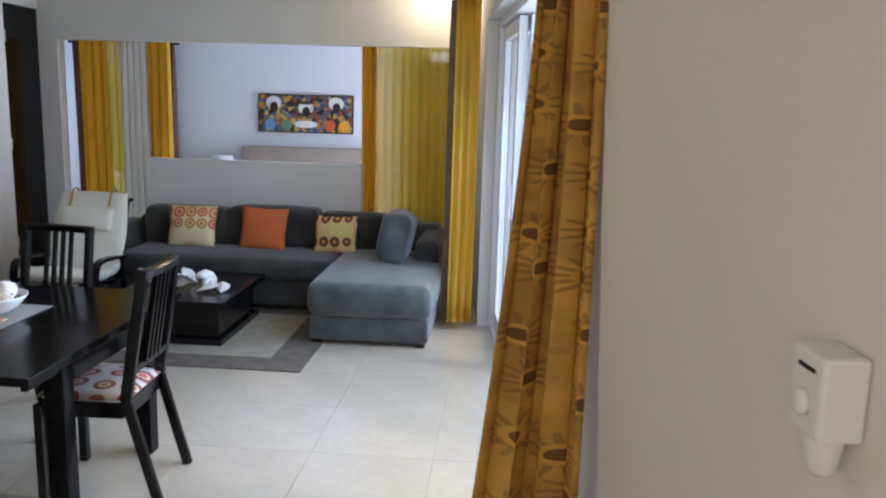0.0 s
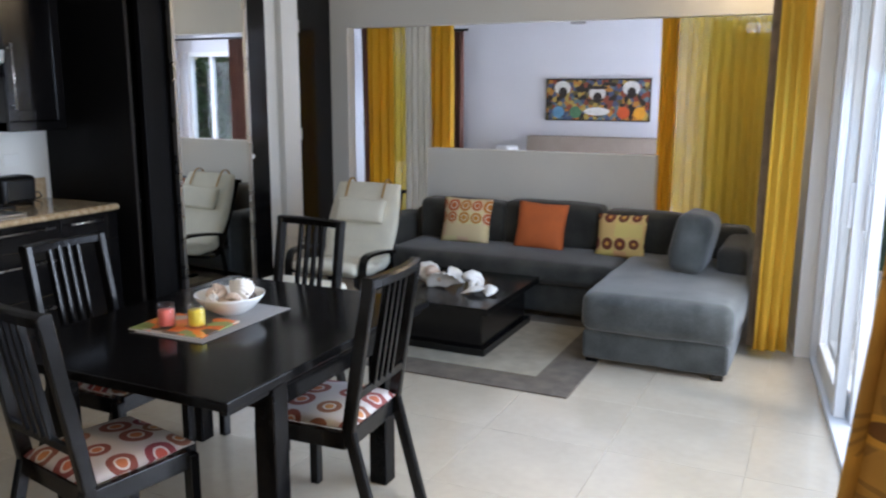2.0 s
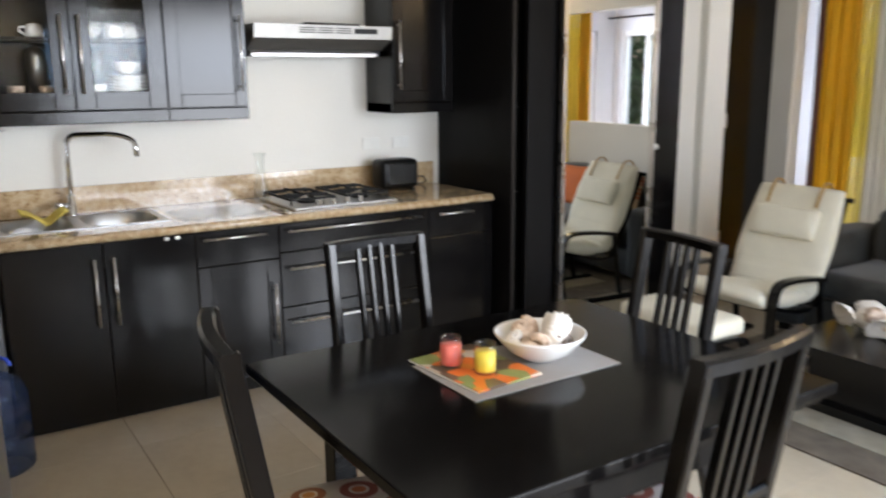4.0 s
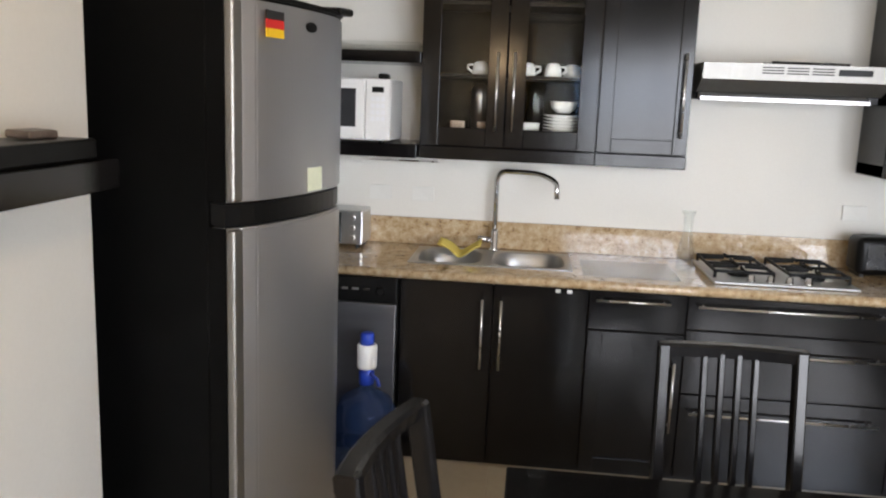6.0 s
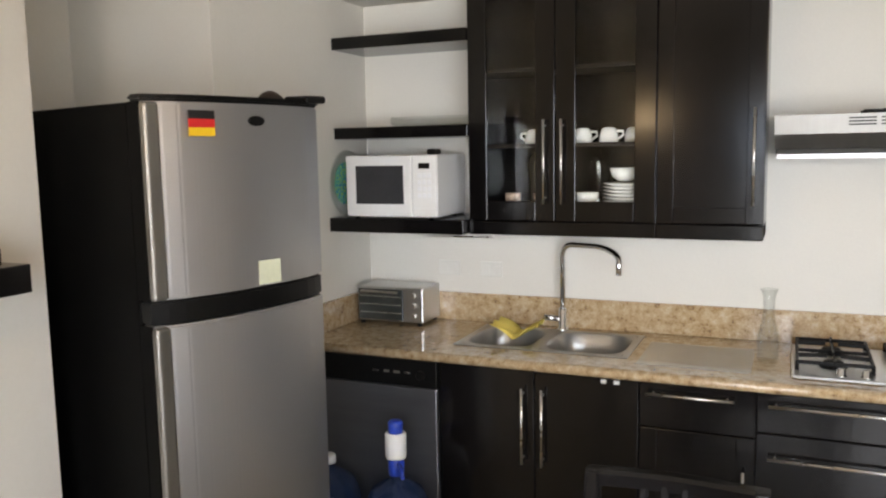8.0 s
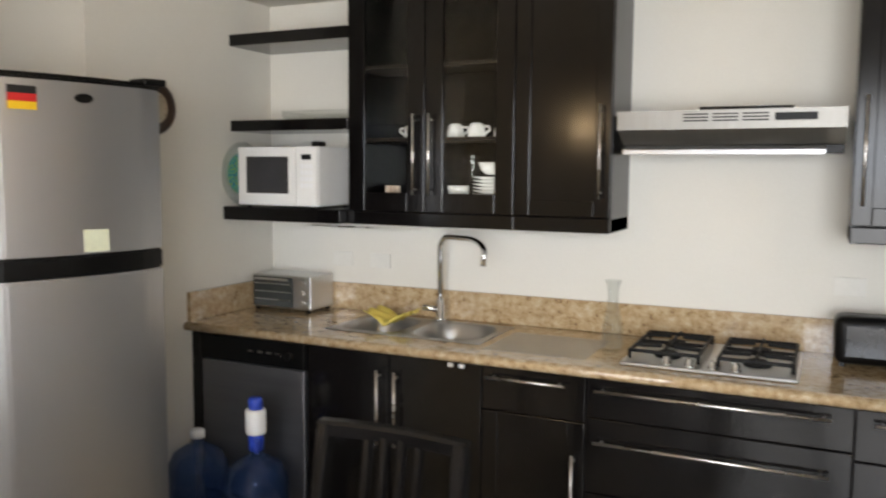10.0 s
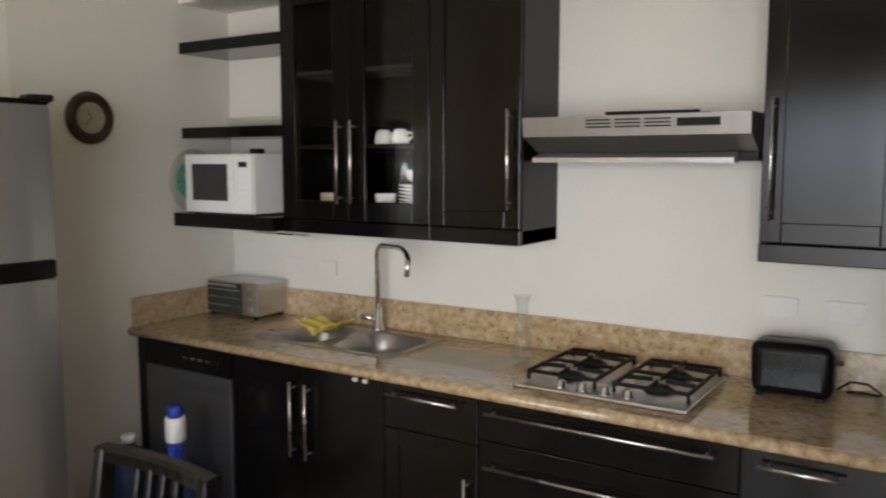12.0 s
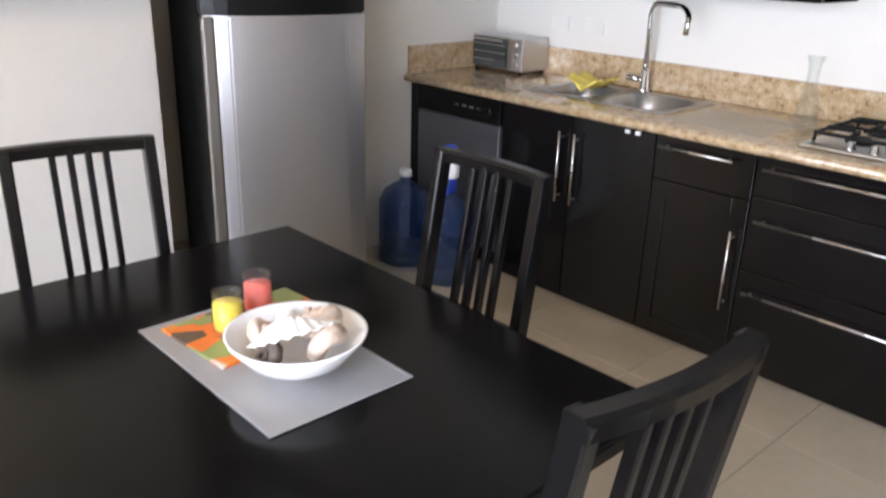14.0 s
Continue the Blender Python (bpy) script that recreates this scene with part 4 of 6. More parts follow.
def wall_unit(name, y0, y1, label, shelves=()):
    u = thing(name, (-4.22, (y0 + y1) / 2, UZ0), label, "cabinet", "kitchen wall cabinets")
    t = 0.018
    bx = UX - 0.021
    for name, lo, hi in (("side_panel", (XK + 0.002, y0, UZ0), (bx, y0 + t, UZ1)), ("side_panel", (XK + 0.002, y1 - t, UZ0), (bx, y1, UZ1)), ("bottom", (XK + 0.002, y0 + t, UZ0 + 0.06), (bx, y1 - t, UZ0 + 0.128)),
                         ("top", (XK + 0.002, y0 + t, UZ1 - t), (bx, y1 - t, UZ1)), ("back_panel", (XK + 0.002, y0 + t, UZ0 + 0.128), (XK + 0.012, y1 - t, UZ1 - t))):
        part(name, box(lo, hi), M["black"], u)
    for z in shelves:
        part("shelf", slabs(((XK + 0.012, y0 + t, z), (bx - 0.02, y1 - t, z + 0.016))), M["carcass"], u)
    part("light_rail", box((XK + 0.002, y0, UZ0 - 0.002), (UX, y1, UZ0 + 0.058), 0.004), M["black"], u, "black moulding below the doors")
    return u


def glass_door(y0, y1, parent):
    bm = bmesh.new()
    f = 0.085
    z0, z1 = UZ0 + 0.062, UZ1 - 0.003
    for lo, hi in (((UX - 0.02, y0, z0), (UX, y0 + f, z1)), ((UX - 0.02, y1 - f, z0), (UX, y1, z1)), ((UX - 0.02, y0 + f, z0), (UX, y1 - f, z0 + f)), ((UX - 0.02, y0 + f, z1 - f), (UX, y1 - f, z1))):
        box(lo, hi, 0.003, bm)
    d = part("door", bm, M["black"], parent, "black framed glass door")
    p = part("pane", box((UX - 0.013, y0 + f - 0.01, z0 + f - 0.01), (UX - 0.009, y1 - f + 0.01, z1 - f + 0.01)), M["cabinet_glass"], d, "clear glass pane")
    p.visible_shadow = False
    return d


u = wall_unit("glass_wall_cabinet", 4.235, 5.05, "black wall cabinet with two glass doors and crockery inside", (1.745, 2.07))
d = glass_door(4.235 + g, 4.63 - g, u)
pull(d, (UX, 4.588, 1.505), (UX, 4.588, 1.86))
d = glass_door(4.63 + g, 5.05 - g, u)
pull(d, (UX, 4.665, 1.505), (UX, 4.665, 1.86))
u = wall_unit("wall_cabinet", 5.05, 5.46, "black wall cabinet with one panelled door beside the hood")
d = shaker((UX - 0.02, 5.05 + g, UZ0 + 0.062), (UX, 5.46 - g, UZ1 - 0.003), u)
pull(d, (UX, 5.42, 1.505), (UX, 5.42, 1.88))
u = wall_unit("wall_cabinet", 6.32, 6.735, "black wall cabinet with one panelled door beside the tall closet")
d = shaker((UX - 0.02, 6.32 + g, UZ0 + 0.062), (UX, 6.735 - g, UZ1 - 0.003), u)
pull(d, (UX, 6.355, 1.50), (UX, 6.355, 1.885))
for z0, z1, x1, lab in ((2.215, 2.27, -4.05, "empty black floating shelf in the wall niche"), (1.80, 1.853, -4.05, "black floating shelf holding a glass dish"), (1.367, 1.432, -3.985, "black floating shelf carrying the white microwave")):
    s = thing("floating_shelf", (-4.2, 3.9, z0), lab, "shelf", "kitchen floating shelves")
    part("board", box((XK + 0.001, YL + 0.002, z0), (x1, 4.232, z1), 0.003), M["black"], s)

# tall closet and the mirrored door
cl = thing("tall_closet", (-4.0, 7.06, 0), "tall black closet standing at the end of the worktop", "closet")
part("side_panel", box((XK + 0.001, 6.835, 0), (-3.60, 6.86, 2.55), 0.002), M["closet_black"], cl)
part("edge_band", box((-3.5995, 6.836, 0.002), (-3.597, 6.859, 2.548)), M["carcass"], cl, "slightly lighter front edge strip")
part("body", box((XK + 0.001, 6.861, 0), (-3.66, 7.16, 2.548)), M["fridge_black"], cl)
dd = part("door", box((-3.60, 6.915, 0.02), (-3.558, 7.18, 2.54), 0.003), M["closet_black"], cl, "black lacquered closet door")
for z in (0.905, 1.395):
    part("hinge", box((-3.655, 6.861, z), (-3.628, 6.914, z + 0.008), 0.002), M["iron"], dd, "small dark steel hinge")
mi = thing("mirror_door", (-3.49, 7.49, 0), "tall mirrored sliding closet door in a slim silver frame", "mirror")
TILTED = pose(-3.49, 7.49, 0, 0, 0, -1.5)


def tilted(bm):
    bm.transform(TILTED)
    return bm


part("glass", tilted(box((-0.008, -0.345, 0.03), (0, 0.345, 2.5))), M["mirror"], mi, "silvered mirror glass")
part("frame", tilted(slabs(((-0.023, -0.372, 0.01), (0.012, -0.345, 2.53)), ((-0.023, 0.345, 0.01), (0.012, 0.372, 2.53)), ((-0.023, -0.345, 0.01), (0.012, 0.345, 0.03)), ((-0.023, -0.345, 2.5), (0.012, 0.345, 2.53)))), M["satin"], mi, "slim silver frame")
part("backing", tilted(box((-0.043, -0.367, 0.01), (-0.025, 0.367, 2.53))), M["carcass"], mi)
dp = thing("closet_panel", (-3.66, 8.01, 0), "narrow black closet panel with a white knob beside the mirror", "closet")
part("panel", box((-3.80, 7.88, 0), (-3.525, 8.14, 2.34), 0.003), M["black"], dp)
spun = part("knob", lathe(((0.006, 0), (0.006, 0.015), (0.018, 0.02), (0.018, 0.03), (0.008, 0.036)), (0, 0, 0), 14), M["plastic_white"], dp, "small white knob", smooth=True)
spun.matrix_basis = dp.matrix_basis.inverted() @ pose(-3.524, 7.905, 1.13, 0, 90, 0) @ dp.matrix_basis
dr = thing("black_door", (-3.74, 9.08, 0), "tall black wooden door with steel hinges", "door")
part("leaf", box((-3.77, 8.832, 0.01), (-3.725, 9.348, 2.415), 0.003), M["black"], dr)
for z in (0.35, 1.2, 2.1):
    part("hinge", box((-3.726, 8.838, z), (-3.718, 8.865, z + 0.1), 0.003), M["steel"], dr)

# ---- fridge ----
fr = thing("fridge", (-2.73, 3.62, 0), "silver two-door fridge with black sides and a black top", "fridge", turn=0)
FY = 3.93
def bowed(x0, x1, z0, z1, y0, bulge, material, name, label):
    """A door with a bowed front facing +y."""
    bm = bmesh.new()
    n = 14
    cols = []
    for k in range(n + 1):
        f = k / n
        x = x0 + (x1 - x0) * f
        y = y0 + bulge * (1 - (2 * f - 1) ** 2) + 0.012 * min(1, 8 * f, 8 * (1 - f))
        cols.append(((x, FY - 0.06), (x, y)))
    rows = []
    for back, front in cols:
        rows.append([bm.verts.new((*back, z0)), bm.verts.new((*front, z0)), bm.verts.new((*front, z1)), bm.verts.new((*back, z1))])
    for a, c in zip(rows, rows[1:]):
        for k in range(4):
            bm.faces.new((a[k], c[k], c[(k + 1) % 4], a[(k + 1) % 4]))
    bm.faces.new(rows[0][::-1])
    bm.faces.new(rows[-1])
    bmesh.ops.recalc_face_normals(bm, faces=list(bm.faces))
    bmesh.ops.bevel(bm, geom=[e for e in bm.edges if abs(e.verts[0].co.x - e.verts[1].co.x) < 1e-6 and e.calc_length() > 0.2 or e.calc_face_angle(0) > 1.2], offset=0.006, segments=2, affect='EDGES')
    return part(name, bm, material, fr, label, smooth=False)


part("body", box((-3.06, 3.31, 0.03), (-2.415, FY - 0.062, 1.885), 0.008), M["fridge_black"], fr, "black fridge body")
up = bowed(-3.06, -2.418, 1.335, 1.885, FY, 0.045, M["fridge"], "freezer_door", "silver freezer door")
lo_d = bowed(-3.06, -2.418, 0.09, 1.262, FY, 0.045, M["fridge"], "fridge_door", "silver fridge door")
bowed(-3.06, -2.418, 1.264, 1.333, FY - 0.008, 0.045, M["plastic_black"], "door_gap", "black strip between the doors")
bowed(-3.062, -2.414, 1.886, 1.905, FY + 0.002, 0.045, M["plastic_black"], "top_cap", "black top moulding")
part("hinge_cap", soft_box((-3.07, 3.86, 1.90), (-2.98, 3.97, 1.925), 0.01), M["plastic_black"], fr)
for z0, z1 in ((1.335, 1.885), (0.09, 1.262)):
    part("door_side", box((-2.419, FY - 0.0615, z0), (-2.4135, FY - 0.0055, z1)), M["fridge_black"], fr, "black door side")
for z0, z1 in ((1.337, 1.883), (0.092, 1.26)):
    part("edge_grip", box((-2.458, FY - 0.004, z0), (-2.411, FY + 0.026, z1), 0.01, seg=3), M["hood_steel"], fr, "dull silver door edge")
spun = part("badge", lathe(((0.03, 0), (0.03, 0.004), (0.026, 0.006)), (0, 0, 0), 20, (1, 0.5)), M["plastic_black"], fr, "small oval black badge")
spun.matrix_basis = fr.matrix_basis.inverted() @ pose(-2.76, FY + 0.0575, 1.835, -90, 0, 0) @ fr.matrix_basis
for x in (-3.0, -2.48):
    part("foot", lathe(((0.02, 0), (0.02, 0.03)), (x, 3.8, 0), 12), M["plastic_black"], fr)
TURNED = Matrix.Translation((-2.395, 3.945, 0)) @ pose(0, 0, 0, 0, 0, -15.0) @ Matrix.Translation((2.418, -3.935, 0))
fr.matrix_basis = TURNED @ fr.matrix_basis
fl = thing("flag_magnet", (-2.55, FY + 0.04, 1.80), "black, red and gold flag magnet on the freezer door", "magnet")
for k, c in enumerate(((0.012, 0.012, 0.012), (0.6, 0.02, 0.02), (0.8, 0.5, 0.02))):
    part("stripe", box((-2.615, FY + 0.050, 1.838 - 0.024 * k), (-2.530, FY + 0.0555, 1.862 - 0.024 * k)), mat("flag_stripe", c, 0.5, vary=0.05, bump=0), fl)
fl.matrix_basis = TURNED @ fl.matrix_basis
nm = thing("note_magnet", (-2.80, FY + 0.05, 1.34), "small pale paper note on the freezer door", "magnet")
part("paper", box((-2.83, FY + 0.058, 1.342), (-2.745, FY + 0.0605, 1.415), 0.0008), mat("pale_note", (0.66, 0.68, 0.50), 0.7, vary=0.08), nm)
nm.matrix_basis = TURNED @ nm.matrix_basis

# ---- things on the kitchen walls and worktop ----
ck = thing("wall_clock", (-3.54, YL, 1.88), "round wall clock with a dark wooden rim", "clock")
def facing_y(profile, at, seg=32):
    bm = lathe(profile, (0, 0, 0), seg)
    bm.transform(pose(*at, -90, 0, 0))
    return bm


part("rim", facing_y(((0.115, 0), (0.118, 0.012), (0.108, 0.03), (0.078, 0.032), (0.07, 0.018), (0.0, 0.018)), (-3.54, YL + 0.001, 1.88)), mat("dark_rim_wood", (0.035, 0.018, 0.010), 0.35, vary=0.3), ck, "dark brown rim", smooth=True)
part("dial", facing_y(((0.069, 0), (0.069, 0.003)), (-3.54, YL + 0.018, 1.88)), mat("aged_dial", (0.42, 0.36, 0.27), 0.5, vary=0.2), ck, "aged beige dial")
for a, l in ((25, 0.035), (140, 0.05)):
    part("hand", bar((-3.54, YL + 0.023, 1.88), (-3.54 + l * math.sin(radians(a)), YL + 0.023, 1.88 + l * math.cos(radians(a))), 0.004, 0.002, 0), M["iron"], ck)
for k in range(12):
    a = radians(30 * k)
    part("hour_mark", bar((-3.54 + 0.052 * math.sin(a), YL + 0.022, 1.88 + 0.052 * math.cos(a)), (-3.54 + 0.063 * math.sin(a), YL + 0.022, 1.88 + 0.063 * math.cos(a)), 0.004, 0.001, 0), M["iron"], ck)

mw = thing("microwave", (-4.15, 3.88, 1.433), "white microwave oven standing on the lowest floating shelf", "microwave")
part("body", box((-4.34, 3.645, 1.44), (-3.999, 4.105, 1.722), 0.008), M["plastic_white"], mw)
part("door", box((-3.998, 3.648, 1.443), (-3.985, 3.985, 1.72), 0.005), M["plastic_white"], mw)
part("window", box((-3.986, 3.70, 1.50), (-3.983, 3.945, 1.675), 0.001), mat("smoked_glass", (0.035, 0.035, 0.038), 0.2, vary=0.1, bump=0), mw, "dark door window")
part("control_panel", box((-3.998, 3.99, 1.443), (-3.985, 4.103, 1.72), 0.005), M["plastic_white"], mw)
part("display", box((-3.986, 4.02, 1.66), (-3.983, 4.075, 1.685), 0.001), M["plastic_black"], mw, "small black display")
for r in range(4):
    for c in range(3):
        part("key", box((-3.986, 4.015 + 0.024 * c, 1.62 - 0.03 * r), (-3.9838, 4.033 + 0.024 * c, 1.64 - 0.03 * r), 0.001), M["white"], mw)
for y in (3.68, 4.06):
    for x in (-4.3, -4.03):
        part("foot", lathe(((0.012, 0), (0.012, 0.008)), (x, y, 1.4325), 10), M["plastic_black"], mw)
tray = thing("glass_plate", (-4.1, 3.60, 1.433), "blue and green glass plate leaning beside the microwave", "plate")
bm = lathe(((0.0, 0), (0.12, 0.002), (0.155, 0.018), (0.158, 0.022), (0.12, 0.007), (0.0, 0.005)), (0, 0, 0), 28)
bm.transform(pose(-4.08, 3.578, 1.592, -90, 0, 0) @ pose(0, 0, 0, 0, 0, 0))
part("plate", bm, M["thin_glass"], tray, smooth=True)
m = mat("painted_swirl", (0.1, 0.35, 0.25), 0.3)
nt, b = nodes_of(m)
nz = nt.nodes.new("ShaderNodeTexNoise")
nz.inputs["Scale"].default_value = 14
rp = ramp(nt, ((0.35, (0.02, 0.15, 0.4)), (0.5, (0.05, 0.42, 0.35)), (0.62, (0.45, 0.55, 0.05)), (0.75, (0.02, 0.12, 0.3))))
nt.links.new(nz.outputs[0], rp.inputs[0])
nt.links.new(rp.outputs[0], b.inputs["Base Color"])
bm = lathe(((0.0, 0), (0.1, 0.0), (0.1, 0.002), (0.0, 0.002)), (0, 0, 0), 28)
bm.transform(pose(-4.08, 3.587, 1.592, -90, 0, 0))
part("painted_centre", bm, m, tray, "blue and green painted centre")
dish = thing("glass_dish", (-4.2, 4.03, 1.853), "clear glass baking dish on the upper floating shelf", "dish")
b = box((-4.32, 3.83, 1.854), (-4.08, 4.22, 1.905), 0.02, seg=3)
bmesh.ops.delete(b, geom=[f for f in b.faces if f.calc_center_median().z > 1.897], context='FACES')
ob = part("dish", b, M["thin_glass"], dish, smooth=True)
ob.modifiers.new("thickness", 'SOLIDIFY').thickness = 0.005
sp = thing("black_gadget", (-4.08, 4.07, 1.722), "small black gadget lying on top of the microwave", "gadget")
part("body", soft_box((-4.10, 4.04, 1.7225), (-4.04, 4.09, 1.75), 0.01), M["plastic_black"], sp)

ov = thing("toaster_oven", (-4.2, 3.77, 0.9), "small steel toaster oven in the corner of the worktop", "oven")
part("body", box((-4.35, 3.60, 0.915), (-4.145, 3.955, 1.085), 0.008), M["steel"], ov)
part("door", box((-4.144, 3.61, 0.925), (-4.135, 3.85, 1.075), 0.003), mat("oven_glass", (0.03, 0.035, 0.033), 0.12, vary=0.2, bump=0), ov, "dark glass door")
part("door_handle", tube(((-4.122, 3.63, 1.065), (-4.122, 3.83, 1.065)), 0.006), M["satin"], ov)
for z in (0.96, 1.0, 1.04):
    part("rack_line", tube(((-4.134, 3.62, z), (-4.134, 3.84, z)), 0.0022, 6), M["satin"], ov)
for z in (0.95, 1.0, 1.05):
    spun = part("knob", lathe(((0.014, 0), (0.012, 0.014)), (0, 0, 0), 14), M["satin"], ov)
    spun.matrix_basis = ov.matrix_basis.inverted() @ pose(-4.144, 3.905, z, 0, 90, 0) @ ov.matrix_basis
for y in (3.62, 3.93):
    for x in (-4.33, -4.16):
        part("foot", lathe(((0.012, 0), (0.012, 0.016)), (x, y, 0.9), 10), M["plastic_black"], ov)

to = thing("toaster", (-4.2, 6.42, 0.9), "black two-slot toaster with a chrome end", "toaster")
part("shell", soft_box((-4.29, 6.29, 0.912), (-4.14, 6.545, 1.085), 0.03, 0.004), M["plastic_black"], to, smooth=True)
part("slot", slabs(((-4.255, 6.33, 1.0855), (-4.235, 6.50, 1.0885)), ((-4.195, 6.33, 1.0855), (-4.175, 6.50, 1.0885))), M["iron"], to)
part("side_panel", box((-4.1395, 6.33, 0.94), (-4.136, 6.515, 1.055), 0.0015), mat("dark_gloss_panel", (0.015, 0.015, 0.015), 0.22, metal=0.2, vary=0.1, bump=0), to, "dark polished side panel")
part("lever", box((-4.23, 6.546, 1.02), (-4.20, 6.57, 1.035), 0.004), M["plastic_black"], to)
part("foot", slabs(((-4.28, 6.31, 0.9), (-4.15, 6.33, 0.913)), ((-4.28, 6.50, 0.9), (-4.15, 6.52, 0.913))), M["plastic_black"], to)
cd = thing("power_cord", (-4.3, 6.65, 0.9), "black cable curling behind the toaster", "cable")
pts = [(-4.25, 6.55, 0.93), (-4.235, 6.59, 0.965), (-4.25, 6.64, 0.96), (-4.28, 6.68, 0.925), (-4.32, 6.67, 0.907), (-4.345, 6.62, 0.905), (-4.33, 6.57, 0.905)]
part("cord", tube(pts, 0.004, 8), M["plastic_black"], cd, smooth=True)

def bottle(name, at, profile, label, category, material, seg=24):
    t = thing(name, at, label, category)
    part("body", lathe(profile, at, seg), material, t, smooth=True)
    return t


bt = bottle("glass_carafe", (-4.02, 5.49, 0.9), ((0.038, 0), (0.042, 0.02), (0.042, 0.10), (0.026, 0.16), (0.022, 0.21), (0.024, 0.26), (0.034, 0.285), (0.031, 0.285), (0.02, 0.255), (0.018, 0.21), (0.022, 0.16), (0.037, 0.10), (0.036, 0.012)), "slim clear glass carafe on the worktop", "carafe", M["thin_glass"])
ol = thing("cutting_board", (-3.9, 5.27, 0.9), "thin clear glass cutting board lying on the worktop", "cutting board")
part("sheet", box((-4.18, 5.02, 0.901), (-3.80, 5.44, 0.904), 0.001), thin("board_glass", 0.22), ol)
for y, z in ((4.0, 1.16), (4.22, 1.16), (6.34, 1.17), (6.55, 1.17)):
    s = thing("wall_socket", (XK, y, z), "white double wall socket above the worktop", "socket", "kitchen sockets")
    part("plate", box((XK + 0.001, y - 0.058, z - 0.037), (XK + 0.009, y + 0.058, z + 0.037), 0.003), M["socket"], s)
    for k in (-0.027, 0.027):
        part("outlet", box((XK + 0.009, y + k - 0.018, z - 0.018), (XK + 0.0105, y + k + 0.018, z + 0.018), 0.001), M["socket"], s)
rk = thing("under_shelf_rail", (-4.1, 4.1, 1.36), "thin steel rail fixed under the cabinet", "rail")
part("rail", tube(((-4.12, 3.98, 1.345), (-4.12, 4.33, 1.345)), 0.004, 8), M["satin"], rk)
for y in (3.99, 4.32):
    part("post", tube(((-4.12, y, 1.344), (-4.12, y, 1.3665)), 0.004, 8), M["satin"], rk)

# crockery behind the glass doors
def cup(at, label="white ceramic cup turned upside down on a cabinet shelf", group="white cups", handle=1):
    t = thing("cup", at, label, "cup", group)
    part("body", lathe(((0.04, 0), (0.038, 0.03), (0.03, 0.055), (0.018, 0.062), (0.0, 0.062)), at, 20), M["ceramic"], t, smooth=True)
    x, y, z = at
    pts = [(x, y + 0.034 * handle, z + 0.045), (x, y + 0.058 * handle, z + 0.045), (x, y + 0.062 * handle, z + 0.028), (x, y + 0.038 * handle, z + 0.012)]
    part("handle", tube(pts, 0.005, 8), M["ceramic"], t, smooth=True)
    return t


cup((-4.18, 4.50, 1.762), handle=-1)
cup((-4.18, 4.72, 1.762))
cup((-4.14, 4.84, 1.762))
cup((-4.22, 4.93, 1.762))
for y in (4.40, 4.53):
    t = thing("tea_cup", (-4.18, y, 1.497), "small patterned coffee cup on the bottom cabinet shelf", "cup", "patterned cups")
    part("body", lathe(((0.022, 0), (0.034, 0.012), (0.036, 0.045), (0.032, 0.045), (0.02, 0.008)), (-4.18, y, 1.497), 20), mat("banded_glaze", (0.55, 0.42, 0.33), 0.3, vary=0.3, scale=40), t, smooth=True)
for k in range(6):
    t = thing("plate", (-4.2, 4.90, 1.497 + 0.015 * k), "white dinner plate in a stack", "plate", "stacked white plates")
    part("dish", lathe(((0.05, 0), (0.055, 0.003), (0.095, 0.013), (0.096, 0.016), (0.05, 0.006), (0.0, 0.006)), (-4.2, 4.90, 1.497 + 0.015 * k), 28), M["ceramic"], t, smooth=True)
t = thing("bowl", (-4.19, 4.90, 1.596), "white ceramic bowl on top of the plates", "bowl")
part("dish", lathe(((0.03, 0), (0.055, 0.02), (0.066, 0.055), (0.062, 0.055), (0.05, 0.022), (0.0, 0.01)), (-4.19, 4.90, 1.5965), 24), M["ceramic"], t, smooth=True)
t = thing("bowl", (-4.16, 4.745, 1.497), "white ceramic bowl on the bottom cabinet shelf", "bowl")
part("dish", lathe(((0.03, 0), (0.044, 0.01), (0.048, 0.05), (0.044, 0.05), (0.03, 0.008)), (-4.16, 4.745, 1.497), 24), M["ceramic"], t, smooth=True)
t = thing("glass_jug", (-4.26, 4.77, 1.497), "tall clear glass jug behind the glass door", "jug")
part("body", lathe(((0.04, 0), (0.05, 0.02), (0.046, 0.16), (0.05, 0.235), (0.046, 0.235), (0.042, 0.16), (0.045, 0.02)), (-4.26, 4.77, 1.497), 24), M["glass"], t, smooth=True)
t = thing("steel_shaker", (-4.25, 4.50, 1.497), "tall steel shaker behind the glass door", "shaker")
part("body", lathe(((0.035, 0), (0.045, 0.17), (0.04, 0.2), (0.02, 0.225)), (-4.25, 4.50, 1.497), 20), M["steel"], t, smooth=True)

